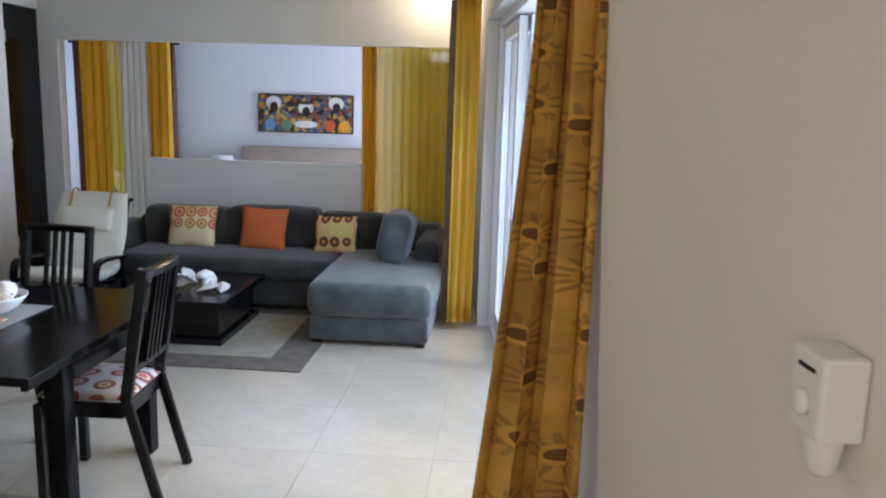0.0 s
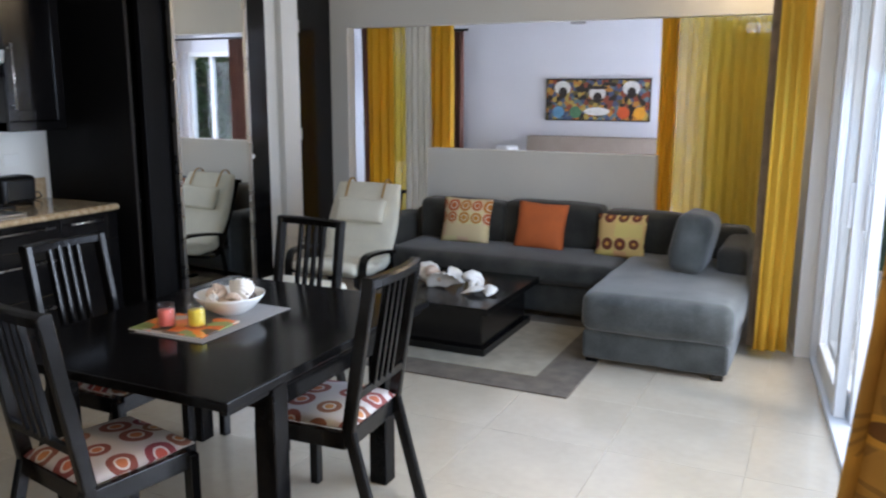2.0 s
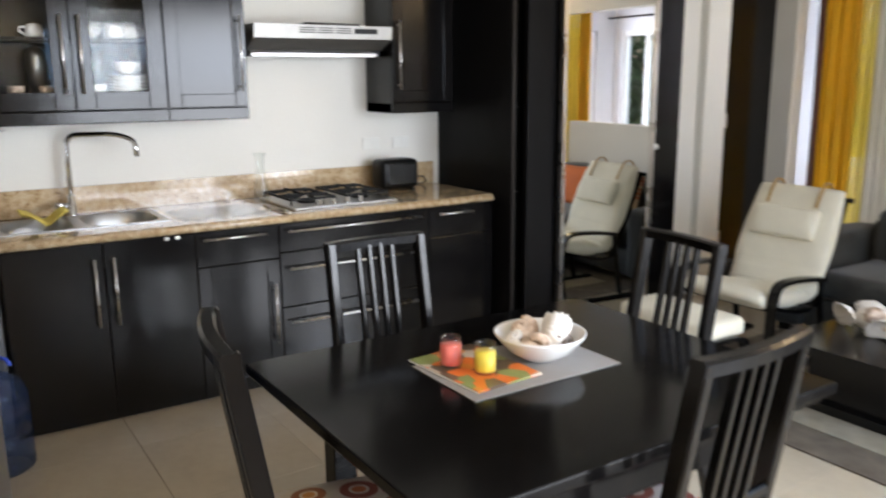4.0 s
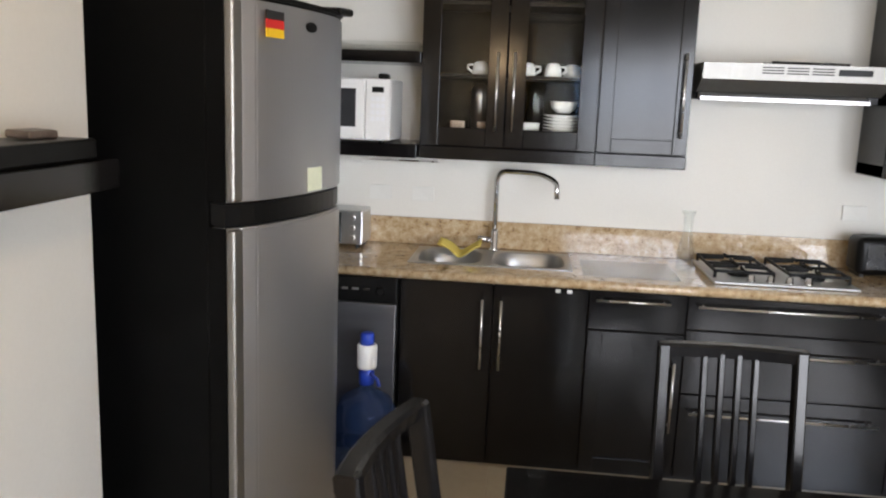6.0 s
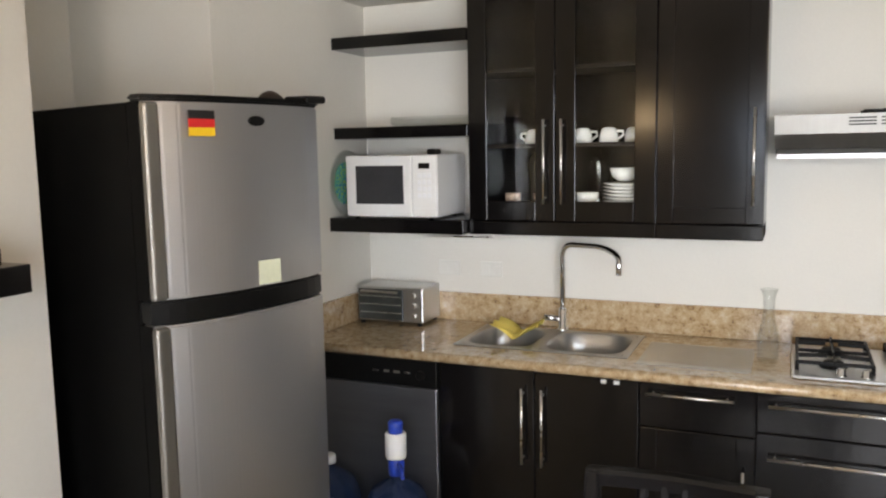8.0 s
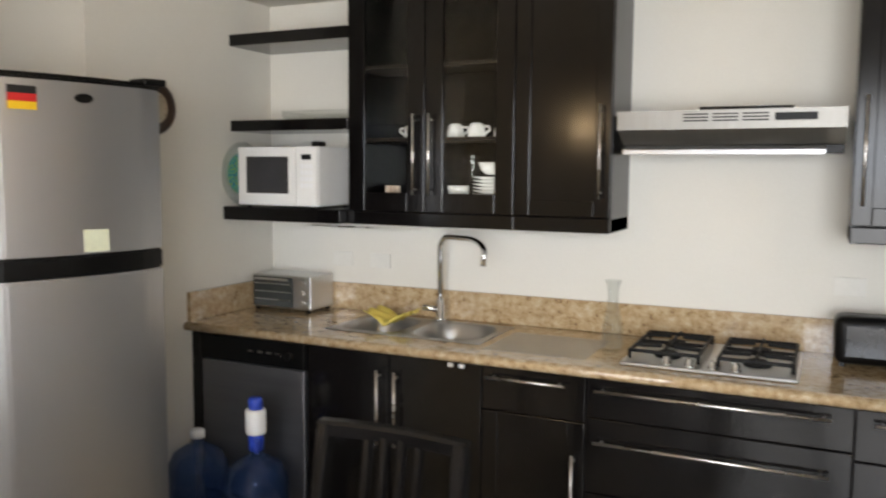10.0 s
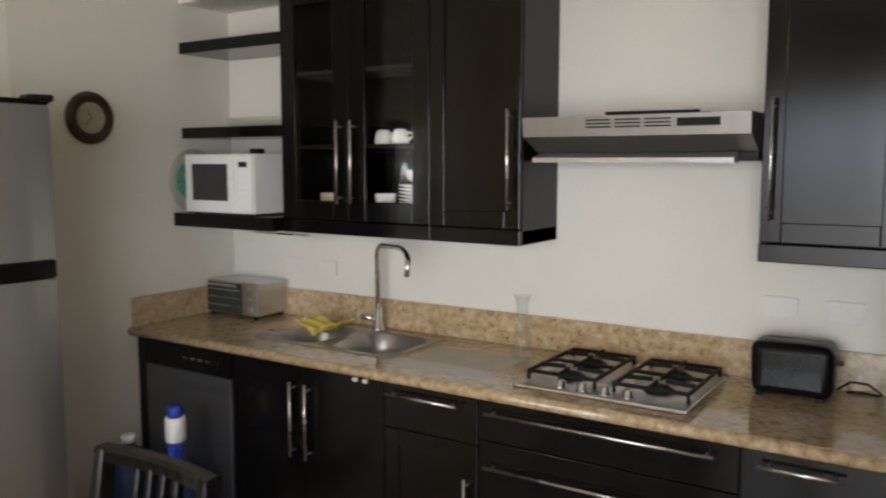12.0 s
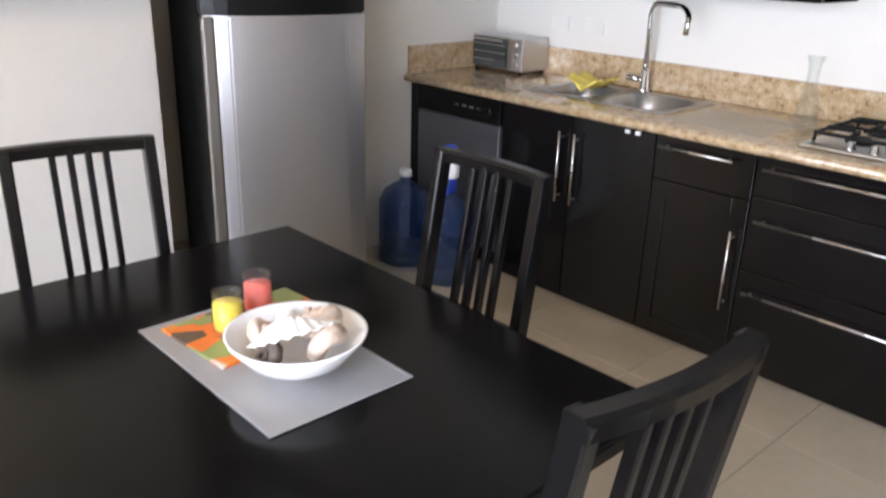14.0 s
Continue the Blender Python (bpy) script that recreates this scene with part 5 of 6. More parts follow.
# ---- water bottles on the floor ----
def water_bottle(at, label, pump):
    t = thing("water_bottle", at, label, "bottle", "water bottles")
    prof = ((0.115, 0), (0.132, 0.015), (0.132, 0.05), (0.126, 0.06), (0.132, 0.07), (0.132, 0.15), (0.126, 0.16), (0.132, 0.17), (0.132, 0.24), (0.126, 0.25), (0.132, 0.26), (0.13, 0.32), (0.105, 0.375), (0.06, 0.405), (0.028, 0.42), (0.028, 0.455))
    part("body", lathe(prof, at, 32), M["blue_bottle"], t, "translucent blue body", smooth=True)
    x, y, z = at
    if pump:
        part("pump_base", lathe(((0.032, 0), (0.034, 0.05), (0.026, 0.07)), (x, y, 0.44), 20), M["blue_plastic"], t, "blue pump base", smooth=True)
        part("pump_body", lathe(((0.04, 0), (0.043, 0.01), (0.043, 0.1), (0.036, 0.105)), (x, y, 0.51), 24), M["plastic_white"], t, "white pump body", smooth=True)
        part("pump_button", lathe(((0.03, 0), (0.03, 0.04), (0.025, 0.048)), (x, y, 0.615), 20), M["blue_plastic"], t, "blue pump button", smooth=True)
        part("spout", tube(((x + 0.02, y + 0.02, 0.49), (x + 0.07, y + 0.06, 0.485), (x + 0.085, y + 0.07, 0.46)), 0.008, 8), M["blue_plastic"], t, smooth=True)
    else:
        part("cap", lathe(((0.032, 0), (0.032, 0.03), (0.026, 0.036)), (x, y, 0.445), 18), M["plastic_white"], t, "white cap", smooth=True)


water_bottle((-3.5, 3.80, 0), "large blue water bottle with a white cap standing by the dishwasher", False)
water_bottle((-3.50, 4.12, 0), "large blue water bottle with a hand pump standing by the dishwasher", True)

# ---- shelf on the white wall ----
sh = thing("wall_shelf", (-2.0, 3.65, 1.39), "black floating shelf on the white wall by the table", "shelf")
part("board", box((-2.175, YL + 0.001, 1.39), (-1.6, 3.75, 1.465), 0.003), M["black"], sh)
bx = thing("black_box", (-1.95, 3.66, 1.465), "flat black box lying on the wall shelf", "box")
part("case", box((-2.11, YL + 0.02, 1.466), (-1.68, 3.73, 1.515), 0.006), M["plastic_black"], bx)
pl = thing("ornament", (-1.99, 3.64, 1.515), "small dark ornament on the black box", "ornament")
part("body", soft_box((-2.05, 3.61, 1.516), (-1.94, 3.67, 1.535), 0.006), M["shell_dark"], pl)

ds = thing("soap_dispenser", SKEW @ Vector((-1.46, 0.04, 1.27)), "white plastic wall dispenser with a round push button", "dispenser")
part("case", skewed(box((-1.50, 0.012, 1.315), (-1.42, 0.069, 1.42), 0.006)), M["plastic_white"], ds)
b = lathe(((0.012, 0), (0.022, 0.012), (0.028, 0.045), (0.028, 0.055)), (-1.46, 0.041, 1.26), 18, (1, 0.85))
part("nozzle", skewed(b), M["plastic_white"], ds, "tapered spout below the case", smooth=True)
b = lathe(((0.017, 0), (0.017, 0.008), (0.012, 0.013)), (0, 0, 0), 18)
b.transform(pose(-1.46, 0.0125, 1.355, 90, 0, 0))
part("push_button", skewed(b), M["plastic_white"], ds, smooth=True)
part("slot", skewed(box((-1.48, 0.0105, 1.396), (-1.44, 0.0117, 1.401))), M["plastic_black"], ds)

# ---- pendant over the table end, unseen, added for warm light ----
pd = thing("added_pendant", (-1.0, 4.5, 2.0), "added warm bulb pendant on a black cord, out of view", "lamp")
part("cord", tube(((-1.0, 4.5, CEIL), (-1.0, 4.5, 2.12)), 0.004, 8), M["plastic_black"], pd)
part("socket", lathe(((0.02, 0), (0.022, 0.06), (0.012, 0.08)), (-1.0, 4.5, 2.05), 16), M["plastic_black"], pd)
m = bpy.data.materials.new("lit_bulb")
m.use_nodes = True
_, b = nodes_of(m)
b.inputs["Emission Color"].default_value, b.inputs["Emission Strength"].default_value = (1.0, 0.72, 0.36, 1), 25.0
bulb = part("bulb", lathe(((0.012, 0.06), (0.03, 0.02), (0.034, -0.01), (0.024, -0.035), (0.006, -0.045)), (-1.0, 4.5, 2.0), 16), m, pd, "lit warm bulb", smooth=True)
bulb.visible_shadow = False

# ---- dining table ----
TX0, TX1, TY0, TY1, TZ = -2.22, -1.125, 4.745, 6.09, 0.718
tb = thing("dining_table", (-1.665, 5.48, 0), "black-brown rectangular wooden dining table", "table")
part("tabletop", box((TX0, TY0, TZ - 0.035), (TX1, TY1, TZ), 0.005), M["tablewood"], tb)
LX0, LX1, LY0, LY1 = TX0 + 0.02, TX1 - 0.015, 4.985, 5.795   # outer faces of the legs
for x0, x1 in ((LX0 + 0.012, LX0 + 0.034), (LX1 - 0.034, LX1 - 0.012)):
    part("apron", box((x0, LY0 + 0.081, TZ - 0.125), (x1, LY1 - 0.081, TZ - 0.036), 0.003), M["tablewood"], tb)
for y0, y1 in ((LY0 + 0.012, LY0 + 0.034), (LY1 - 0.034, LY1 - 0.012)):
    part("apron", box((LX0 + 0.081, y0, TZ - 0.125), (LX1 - 0.081, y1, TZ - 0.036), 0.003), M["tablewood"], tb)
for x in (LX0, LX1 - 0.08):
    for y in (LY0, LY1 - 0.08):
        part("leg", box((x, y, 0), (x + 0.08, y + 0.08, TZ - 0.036), 0.005), M["tablewood"], tb)
    part("leaf_runner", box((x + 0.045, TY0 + 0.03, TZ - 0.06), (x + 0.07, TY1 - 0.03, TZ - 0.036), 0.002), M["tablewood"], tb)


# ---- dining chairs: local frame, facing +x, back rail top at x = 0 ----
def dining_chair(label):
    ch = thing("dining_chair", (0, 0, 0), label, "chair", "chairs round the dining table")
    W, S, L = 0.186, 0.44, 0.07      # half width, seat height, lean of the back
    for s in (-1, 1):
        y = s * W
        post = bar((L + 0.02, y, S), (0.0, y * 0.98, 1.0), 0.048, 0.032, 0.005, (0, 1, 0))
        part("back_post", post, M["chairwood"], ch, local=True)
        part("rear_leg", bar((-0.03, y, 0), (L + 0.02, y, S + 0.01), 0.042, 0.032, 0.005, (0, 1, 0)), M["chairwood"], ch, local=True)
        part("front_leg", box((0.436, y - 0.02, 0), (0.476, y + 0.02, S - 0.02), 0.005), M["chairwood"], ch, local=True)
        part("side_rail", box((0.10, y - 0.012, S - 0.07), (0.44, y + 0.012, S - 0.005), 0.003), M["chairwood"], ch, local=True)
    line = [(-0.022 * (1 - f * f) + 0.002, f * (W + 0.012)) for f in (2 * k / 8 - 1 for k in range(9))]
    b = bmesh.new()
    loops = [[b.verts.new((x + dx, y, 0.985 + dz)) for dx, dz in ((-0.020, -0.018), (0.020, -0.018), (0.022, 0.010), (0.014, 0.018), (-0.014, 0.018), (-0.022, 0.010))] for x, y in line]
    for p, q in zip(loops, loops[1:]):
        for k in range(6):
            b.faces.new((p[k], p[(k + 1) % 6], q[(k + 1) % 6], q[k]))
    b.faces.new(loops[0][::-1])
    b.faces.new(loops[-1])
    bmesh.ops.recalc_face_normals(b, faces=list(b.faces))
    part("top_rail", b, M["chairwood"], ch, local=True)
    part("lower_rail", bar((L * 0.78, -W, 0.575), (L * 0.78, W, 0.575), 0.03, 0.018, 0.003, (1, 0, 0)), M["chairwood"], ch, local=True)
    for k in (-1.5, -0.5, 0.5, 1.5):
        y = k * 0.046
        part("slat", bar((L * 0.78, y, 0.58), (-0.012, y, 0.98), 0.026, 0.017, 0.003, (0, 1, 0)), M["chairwood"], ch, local=True)
    part("front_rail", box((0.447, -W + 0.02, S - 0.07), (0.468, W - 0.02, S - 0.005), 0.003), M["chairwood"], ch, local=True)
    part("rear_rail", box((0.085, -W + 0.02, S - 0.07), (0.105, W - 0.02, S - 0.005), 0.003), M["chairwood"], ch, local=True)
    b = pillow_mesh(0.385, 0.40, 0.07, 12, 0.0, 0.32)
    b.transform(pose(0.275, 0, S + 0.012, -90, 0, 90))
    part("seat", b, M["seat"], ch, "cream cotton seat with red and orange rings", smooth=True, local=True)
    return ch


c1 = dining_chair("black slat-back chair, ringed cotton seat, beside the kitchen units")
c1.matrix_basis = pose(-2.475, 5.34, 0, 0, 0, 0)
for m, lab in ((pose(-1.715, 4.515, 0, 0, 0, 79), "black slat-back chair, ringed cotton seat, beside the white wall"),
               (pose(-1.865, 6.275, 0, 0, 0, -95), "black slat-back chair, ringed cotton seat, in front of the armchair"),
               (pose(-0.957, 5.46, 0, 0, 0, 183), "black slat-back chair, ringed cotton seat, facing the terrace door")):
    tagged(copy_thing(c1, m), lab)

# ---- things on the table ----
pm = thing("placemat", (-1.74, 5.42, TZ), "grey woven placemat under the bowl", "placemat")
part("weave", box((-1.897, 5.158, TZ + 0.001), (-1.583, 5.682, TZ + 0.0035), 0.001), M["mat_grey"], pm)
for lo, hi in (((-1.905, 5.15), (-1.8972, 5.69)), ((-1.5828, 5.15), (-1.575, 5.69)), ((-1.897, 5.15), (-1.583, 5.1578)), ((-1.897, 5.6822), (-1.583, 5.69))):
    part("hem", box((*lo, TZ + 0.001), (*hi, TZ + 0.0042), 0.001), M["mat_grey"], pm)
mg = thing("magazine", (-1.78, 5.28, TZ), "magazine with orange pictures lying on the placemat", "magazine")
m = mat("printed_cover", (0.5, 0.3, 0.15), 0.3)
nt, b = nodes_of(m)
v = nt.nodes.new("ShaderNodeTexVoronoi")
v.inputs["Scale"].default_value = 16
tc = nt.nodes.new("ShaderNodeTexCoord")
nt.links.new(tc.outputs["Object"], v.inputs["Vector"])
sp_ = nt.nodes.new("ShaderNodeSeparateColor")
nt.links.new(v.outputs["Color"], sp_.inputs[0])
rp = ramp(nt, ((0.0, (0.75, 0.18, 0.03)), (0.3, (0.12, 0.08, 0.05)), (0.5, (0.6, 0.5, 0.4)), (0.65, (0.7, 0.25, 0.04)), (0.85, (0.25, 0.3, 0.1))), 'CONSTANT')
nt.links.new(sp_.outputs[0], rp.inputs[0])
nt.links.new(rp.outputs[0], b.inputs["Base Color"])
bm = box((-0.165, -0.12, 0), (0.165, 0.12, 0.007), 0.001)
bm.transform(pose(-1.785, 5.295, TZ + 0.0045, 0, 0, 4))
part("cover", bm, m, mg, "orange and dark printed cover")
bm = box((-0.168, -0.122, 0), (0.163, 0.118, 0.005), 0.0005)
bm.transform(pose(-1.785, 5.295, TZ + 0.0042, 0, 0, 4))
part("pages", bm, M["plastic_white"], mg, "white page edges")
for nm_, x, y, wax in (("red_candle_jar", -1.824, 5.238, "juice_red"), ("yellow_candle_jar", -1.72, 5.288, "juice_yellow")):
    z = TZ + 0.0125
    t = thing(nm_, (x, y, z), "glass jar candle with %s wax standing on the magazine" % wax.split("_")[1], "candle")
    j = part("jar", lathe(((0.031, 0), (0.035, 0.004), (0.035, 0.065), (0.031, 0.08), (0.033, 0.09), (0.030, 0.09), (0.029, 0.08), (0.032, 0.065), (0.032, 0.007)), (x, y, z), 24), M["thin_glass"], t, smooth=True)
    j.visible_shadow = False
    part("wax", lathe(((0.03, 0), (0.0312, 0.004), (0.0312, 0.058), (0.0, 0.058)), (x, y, z + 0.0075), 20), M[wax], t, "coloured wax", smooth=True)
bw = thing("shell_bowl", (-1.748, 5.515, TZ + 0.004), "wide white ceramic bowl filled with seashells", "bowl")
BX, BY = -1.748, 5.515
part("bowl", lathe(((0.05, 0), (0.06, 0.006), (0.10, 0.03), (0.138, 0.075), (0.142, 0.085), (0.136, 0.084), (0.095, 0.036), (0.05, 0.014), (0.0, 0.012)), (BX, BY, TZ + 0.0045), 36), M["ceramic"], bw, smooth=True)


def shell(at, r, kind, material, turn=(0, 0, 0), label="spiral seashell", group=""):
    t = thing("seashell", at, label, "shell", group)
    bm = bmesh.new()
    if kind == "snail":
        n, seg = 46, 12
        loops = []
        for k in range(n + 1):
            f = k / n
            a = f * 2 * math.pi * 2.4
            rad = r * (0.06 + 0.62 * f ** 1.6)
            tube_r = r * (0.05 + 0.46 * f ** 1.5) * (1 + 0.06 * math.sin(9 * a))
            c = Vector((rad * math.cos(a), rad * math.sin(a), r * 0.9 * (1 - f) - 0.1 * r))
            out = Vector((math.cos(a), math.sin(a), 0))
            loops.append([bm.verts.new(c + tube_r * (out * math.cos(q) + Vector((0, 0, 1)) * math.sin(q))) for q in (2 * math.pi * j / seg for j in range(seg))])
        for p, q in zip(loops, loops[1:]):
            for j in range(seg):
                bm.faces.new((p[j], p[(j + 1) % seg], q[(j + 1) % seg], q[j]))
        bm.faces.new(loops[0][::-1])
        bm.faces.new(loops[-1])
    else:
        n, rows = 36, 8
        grid = []
        for k in range(n + 1):
            a = math.pi * (k / n - 0.5) * 0.95
            col = []
            for q in range(rows + 1):
                f = q / rows
                rr = r * 1.25 * f * (1 + 0.04 * math.cos(22 * a))
                col.append(bm.verts.new((rr * math.cos(a) - r * 0.5, rr * math.sin(a), r * (0.55 * math.sin(math.pi * min(f, 0.92)) * math.cos(a * 0.9) + 0.05 * math.cos(22 * a) * f))))
            grid.append(col)
        for k in range(n):
            for q in range(rows):
                bm.faces.new((grid[k][q], grid[k + 1][q], grid[k + 1][q + 1], grid[k][q + 1]))
        bmesh.ops.remove_doubles(bm, verts=list(bm.verts), dist=r * 0.004)
    bm.transform(pose(*at, *turn))
    ob = part("shell", bm, material, t, smooth=True)
    if kind != "snail":
        ob.modifiers.new("thickness", 'SOLIDIFY').thickness = 0.003
    return t


ZB = TZ + 0.06
shell((BX + 0.03, BY + 0.03, ZB + 0.03), 0.078, "fan", M["shell_white"], (20, -15, 40), "white fan seashell lying in the bowl")
shell((BX - 0.06, BY - 0.02, ZB + 0.02), 0.05, "snail", M["shell"], (30, 20, 0), "brown spiral seashell lying in the bowl")
shell((BX + 0.055, BY - 0.055, ZB + 0.02), 0.042, "snail", M["shell"], (-50, 30, 60), "beige spiral seashell lying in the bowl")
shell((BX - 0.015, BY + 0.075, ZB + 0.02), 0.045, "snail", M["shell"], (70, 0, 20), "tan spiral seashell lying in the bowl")
shell((BX + 0.085, BY + 0.03, ZB + 0.01), 0.035, "snail", M["shell_dark"], (60, 0, 100), "dark spiral seashell lying in the bowl")
shell((BX - 0.02, BY - 0.075, ZB + 0.015), 0.035, "snail", M["shell_white"], (-40, 10, 200), "white spiral seashell lying in the bowl")

# ---- rug, coffee table ----
rg = thing("rug", (-1.8, 7.75, 0), "taupe bordered rug with a sand-coloured middle", "rug")
part("border", box((-2.85, 6.985, 0.0005), (-0.745, 8.5, 0.010), 0.003), M["rug_dark"], rg)
part("field", box((-2.6, 7.215, 0.0104), (-1.0, 8.3, 0.013), 0.002), M["rug_light"], rg, "sand-coloured field")
ct = thing("coffee_table", (-1.78, 7.86, 0.013), "low black-brown coffee table with a block base", "coffee table")
part("tabletop", box((-2.2, 7.36, 0.285), (-1.365, 8.335, 0.33), 0.004), M["blackwood"], ct)
part("base", box((-2.05, 7.44, 0.06), (-1.43, 8.22, 0.284), 0.003), M["blackwood"], ct)
part("plinth", box((-2.08, 7.40, 0.0135), (-1.40, 8.26, 0.059), 0.003), M["blackwood"], ct)
SHELLS = (((-2.07, 7.72, 0.395), 0.10, "fan", "shell_white", (35, -50, 200), "large white scallop seashell on the coffee table"),
          ((-2.0, 7.83, 0.390), 0.095, "snail", "shell_white", (40, 0, 10), "large white spiral seashell on the coffee table"),
          ((-1.90, 7.76, 0.388), 0.09, "snail", "shell", (60, 20, 120), "large beige spiral seashell on the coffee table"),
          ((-1.82, 7.68, 0.380), 0.11, "fan", "shell_white", (20, -45, 250), "white fan seashell on the coffee table"),
          ((-1.80, 7.84, 0.385), 0.10, "fan", "shell_white", (25, -50, 160), "pale scallop seashell on the coffee table"),
          ((-1.62, 7.75, 0.378), 0.085, "snail", "shell_white", (80, 0, 60), "white and tan seashell on the coffee table"),
          ((-1.58, 7.67, 0.345), 0.07, "fan", "shell_white", (10, -8, 300), "small white seashell on the coffee table"),
          ((-1.50, 7.72, 0.345), 0.075, "fan", "shell_white", (6, -8, 30), "flat white seashell on the coffee table"))
for at, r, kind, cloth_, turn, lab in SHELLS:
    shell(at, r, kind, M[cloth_], turn, lab, "coffee table shells")

# ---- sofa ----
so = thing("corner_sofa", (-1.4, 8.6, 0), "dark grey fabric corner sofa with a chaise", "sofa")
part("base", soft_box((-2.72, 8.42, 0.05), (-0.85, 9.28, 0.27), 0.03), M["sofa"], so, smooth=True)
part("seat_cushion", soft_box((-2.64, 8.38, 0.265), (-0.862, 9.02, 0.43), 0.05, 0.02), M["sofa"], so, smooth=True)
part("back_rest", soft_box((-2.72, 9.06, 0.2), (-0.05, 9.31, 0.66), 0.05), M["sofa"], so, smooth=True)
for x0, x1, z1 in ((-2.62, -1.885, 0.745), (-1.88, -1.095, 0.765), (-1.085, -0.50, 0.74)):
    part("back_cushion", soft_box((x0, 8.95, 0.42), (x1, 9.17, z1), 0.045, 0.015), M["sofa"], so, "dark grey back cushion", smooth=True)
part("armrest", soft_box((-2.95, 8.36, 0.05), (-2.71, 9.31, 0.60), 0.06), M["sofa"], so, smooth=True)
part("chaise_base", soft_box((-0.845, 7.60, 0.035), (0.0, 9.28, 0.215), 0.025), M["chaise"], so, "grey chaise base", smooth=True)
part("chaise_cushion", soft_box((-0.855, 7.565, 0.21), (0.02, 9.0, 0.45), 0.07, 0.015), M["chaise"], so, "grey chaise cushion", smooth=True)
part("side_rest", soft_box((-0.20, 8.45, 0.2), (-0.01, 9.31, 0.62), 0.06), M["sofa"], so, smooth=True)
for x, y in ((-2.85, 8.45), (-2.85, 9.2), (-0.79, 7.66), (-0.06, 7.66), (-0.06, 9.2)):
    part("foot", box((x - 0.035, y - 0.035, 0), (x + 0.035, y + 0.035, 0.05), 0.004), M["blackwood"], so)


def cushion(name, at, size, tilt, turn, material, label, depth=0.13, rot=0):
    t = thing(name, at, label, "cushion", "sofa cushions")
    bm = pillow_mesh(size[0], size[1], depth)
    bm.transform(pose(*at, 0, 0, turn) @ pose(0, 0, 0, -tilt, 0, 0) @ pose(0, 0, size[1] / 2, 0, rot, 0))
    part("cover", bm, material, t, smooth=True)


cushion("throw_cushion", (-2.15, 8.79, 0.425), (0.42, 0.37), 16, 0, M["pil_row"], "beige cushion with a row of orange rings on the sofa")
cushion("throw_cushion", (-1.53, 8.79, 0.425), (0.40, 0.37), 16, 0, M["orange"], "plain orange cushion on the sofa", rot=2)
cushion("throw_cushion", (-0.92, 8.80, 0.415), (0.38, 0.33), 16, -8, M["pil_grid"], "gold cushion with brown and orange discs on the sofa", rot=-2)
t = thing("upright_cushion", (-0.38, 8.55, 0.44), "thick grey cushion standing upright on the chaise", "cushion", "sofa cushions")
bm = soft_box((-0.50, 8.24, 0.447), (-0.27, 8.80, 0.83), 0.065, 0.012)
bm.transform(Matrix.Translation((-0.38, 8.6, 0.44)) @ pose(0, 0, 0, -4, 10, 0) @ Matrix.Translation((0.38, -8.6, -0.44)))
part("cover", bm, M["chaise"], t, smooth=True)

# ---- armchair: local frame, faces -y ----
ac = thing("armchair", (-2.68, 7.93, 0), "bentwood armchair with a cream cushion and dark frame", "armchair", turn=2)
def strip(points, w, t):
    """A bent lamella in the yz plane, w wide in x."""
    bm = bmesh.new()
    pts = [Vector((0, y, z)) for y, z in points]
    loops = []
    for k, p in enumerate(pts):
        d = (pts[min(k + 1, len(pts) - 1)] - pts[max(k - 1, 0)]).normalized()
        n = Vector((0, -d.z, d.y))
        loops.append([bm.verts.new(p + Vector((sx * w / 2, 0, 0)) + n * (sn * t / 2)) for sx, sn in ((-1, -1), (1, -1), (1, 1), (-1, 1))])
    for a, c in zip(loops, loops[1:]):
        for j in range(4):
            bm.faces.new((a[j], a[(j + 1) % 4], c[(j + 1) % 4], c[j]))
    bm.faces.new(loops[0][::-1])
    bm.faces.new(loops[-1])
    return bm


def smooth_line(pts, n=6):
    """A Catmull-Rom line through plan points."""
    out = []
    p = [pts[0], *pts, pts[-1]]
    for k in range(1, len(p) - 2):
        for j in range(n):
            f = j / n
            out.append(tuple(0.5 * (2 * p[k][i] + (p[k + 1][i] - p[k - 1][i]) * f + (2 * p[k - 1][i] - 5 * p[k][i] + 4 * p[k + 1][i] - p[k + 2][i]) * f * f + (3 * p[k][i] - p[k - 1][i] - 3 * p[k + 1][i] + p[k + 2][i]) * f ** 3) for i in (0, 1)))
    out.append(pts[-1])
    return out


for s in (-1, 1):
    line = smooth_line(((0.38, 0.02), (0.1, 0.012), (-0.28, 0.03), (-0.36, 0.12), (-0.37, 0.3), (-0.36, 0.46), (-0.30, 0.53), (-0.1, 0.53), (0.12, 0.50)))
    bm = strip(line, 0.055, 0.024)
    bm.transform(pose(s * 0.31, 0, 0))
    part("arm_frame", bm, M["blackwood"], ac, "dark bentwood arm and leg", smooth=False, local=True)
    line = smooth_line(((-0.34, 0.40), (-0.15, 0.345), (0.05, 0.31), (0.16, 0.36), (0.28, 0.62), (0.40, 0.93)))
    bm = strip(line, 0.035, 0.022)
    bm.transform(pose(s * 0.245, 0, 0))
    part("seat_rail", bm, M["blackwood"], ac, local=True)
    part("rear_leg", bar((s * 0.285, 0.12, 0.5), (s * 0.285, 0.2, 0.03), 0.03, 0.03, 0.004, (1, 0, 0)), M["blackwood"], ac, local=True)
for y, z in ((-0.34, 0.39), (0.16, 0.33), (0.40, 0.925)):
    part("cross_bar", box((-0.29, y - 0.014, z - 0.014), (0.29, y + 0.014, z + 0.014), 0.003), M["blackwood"], ac, local=True)


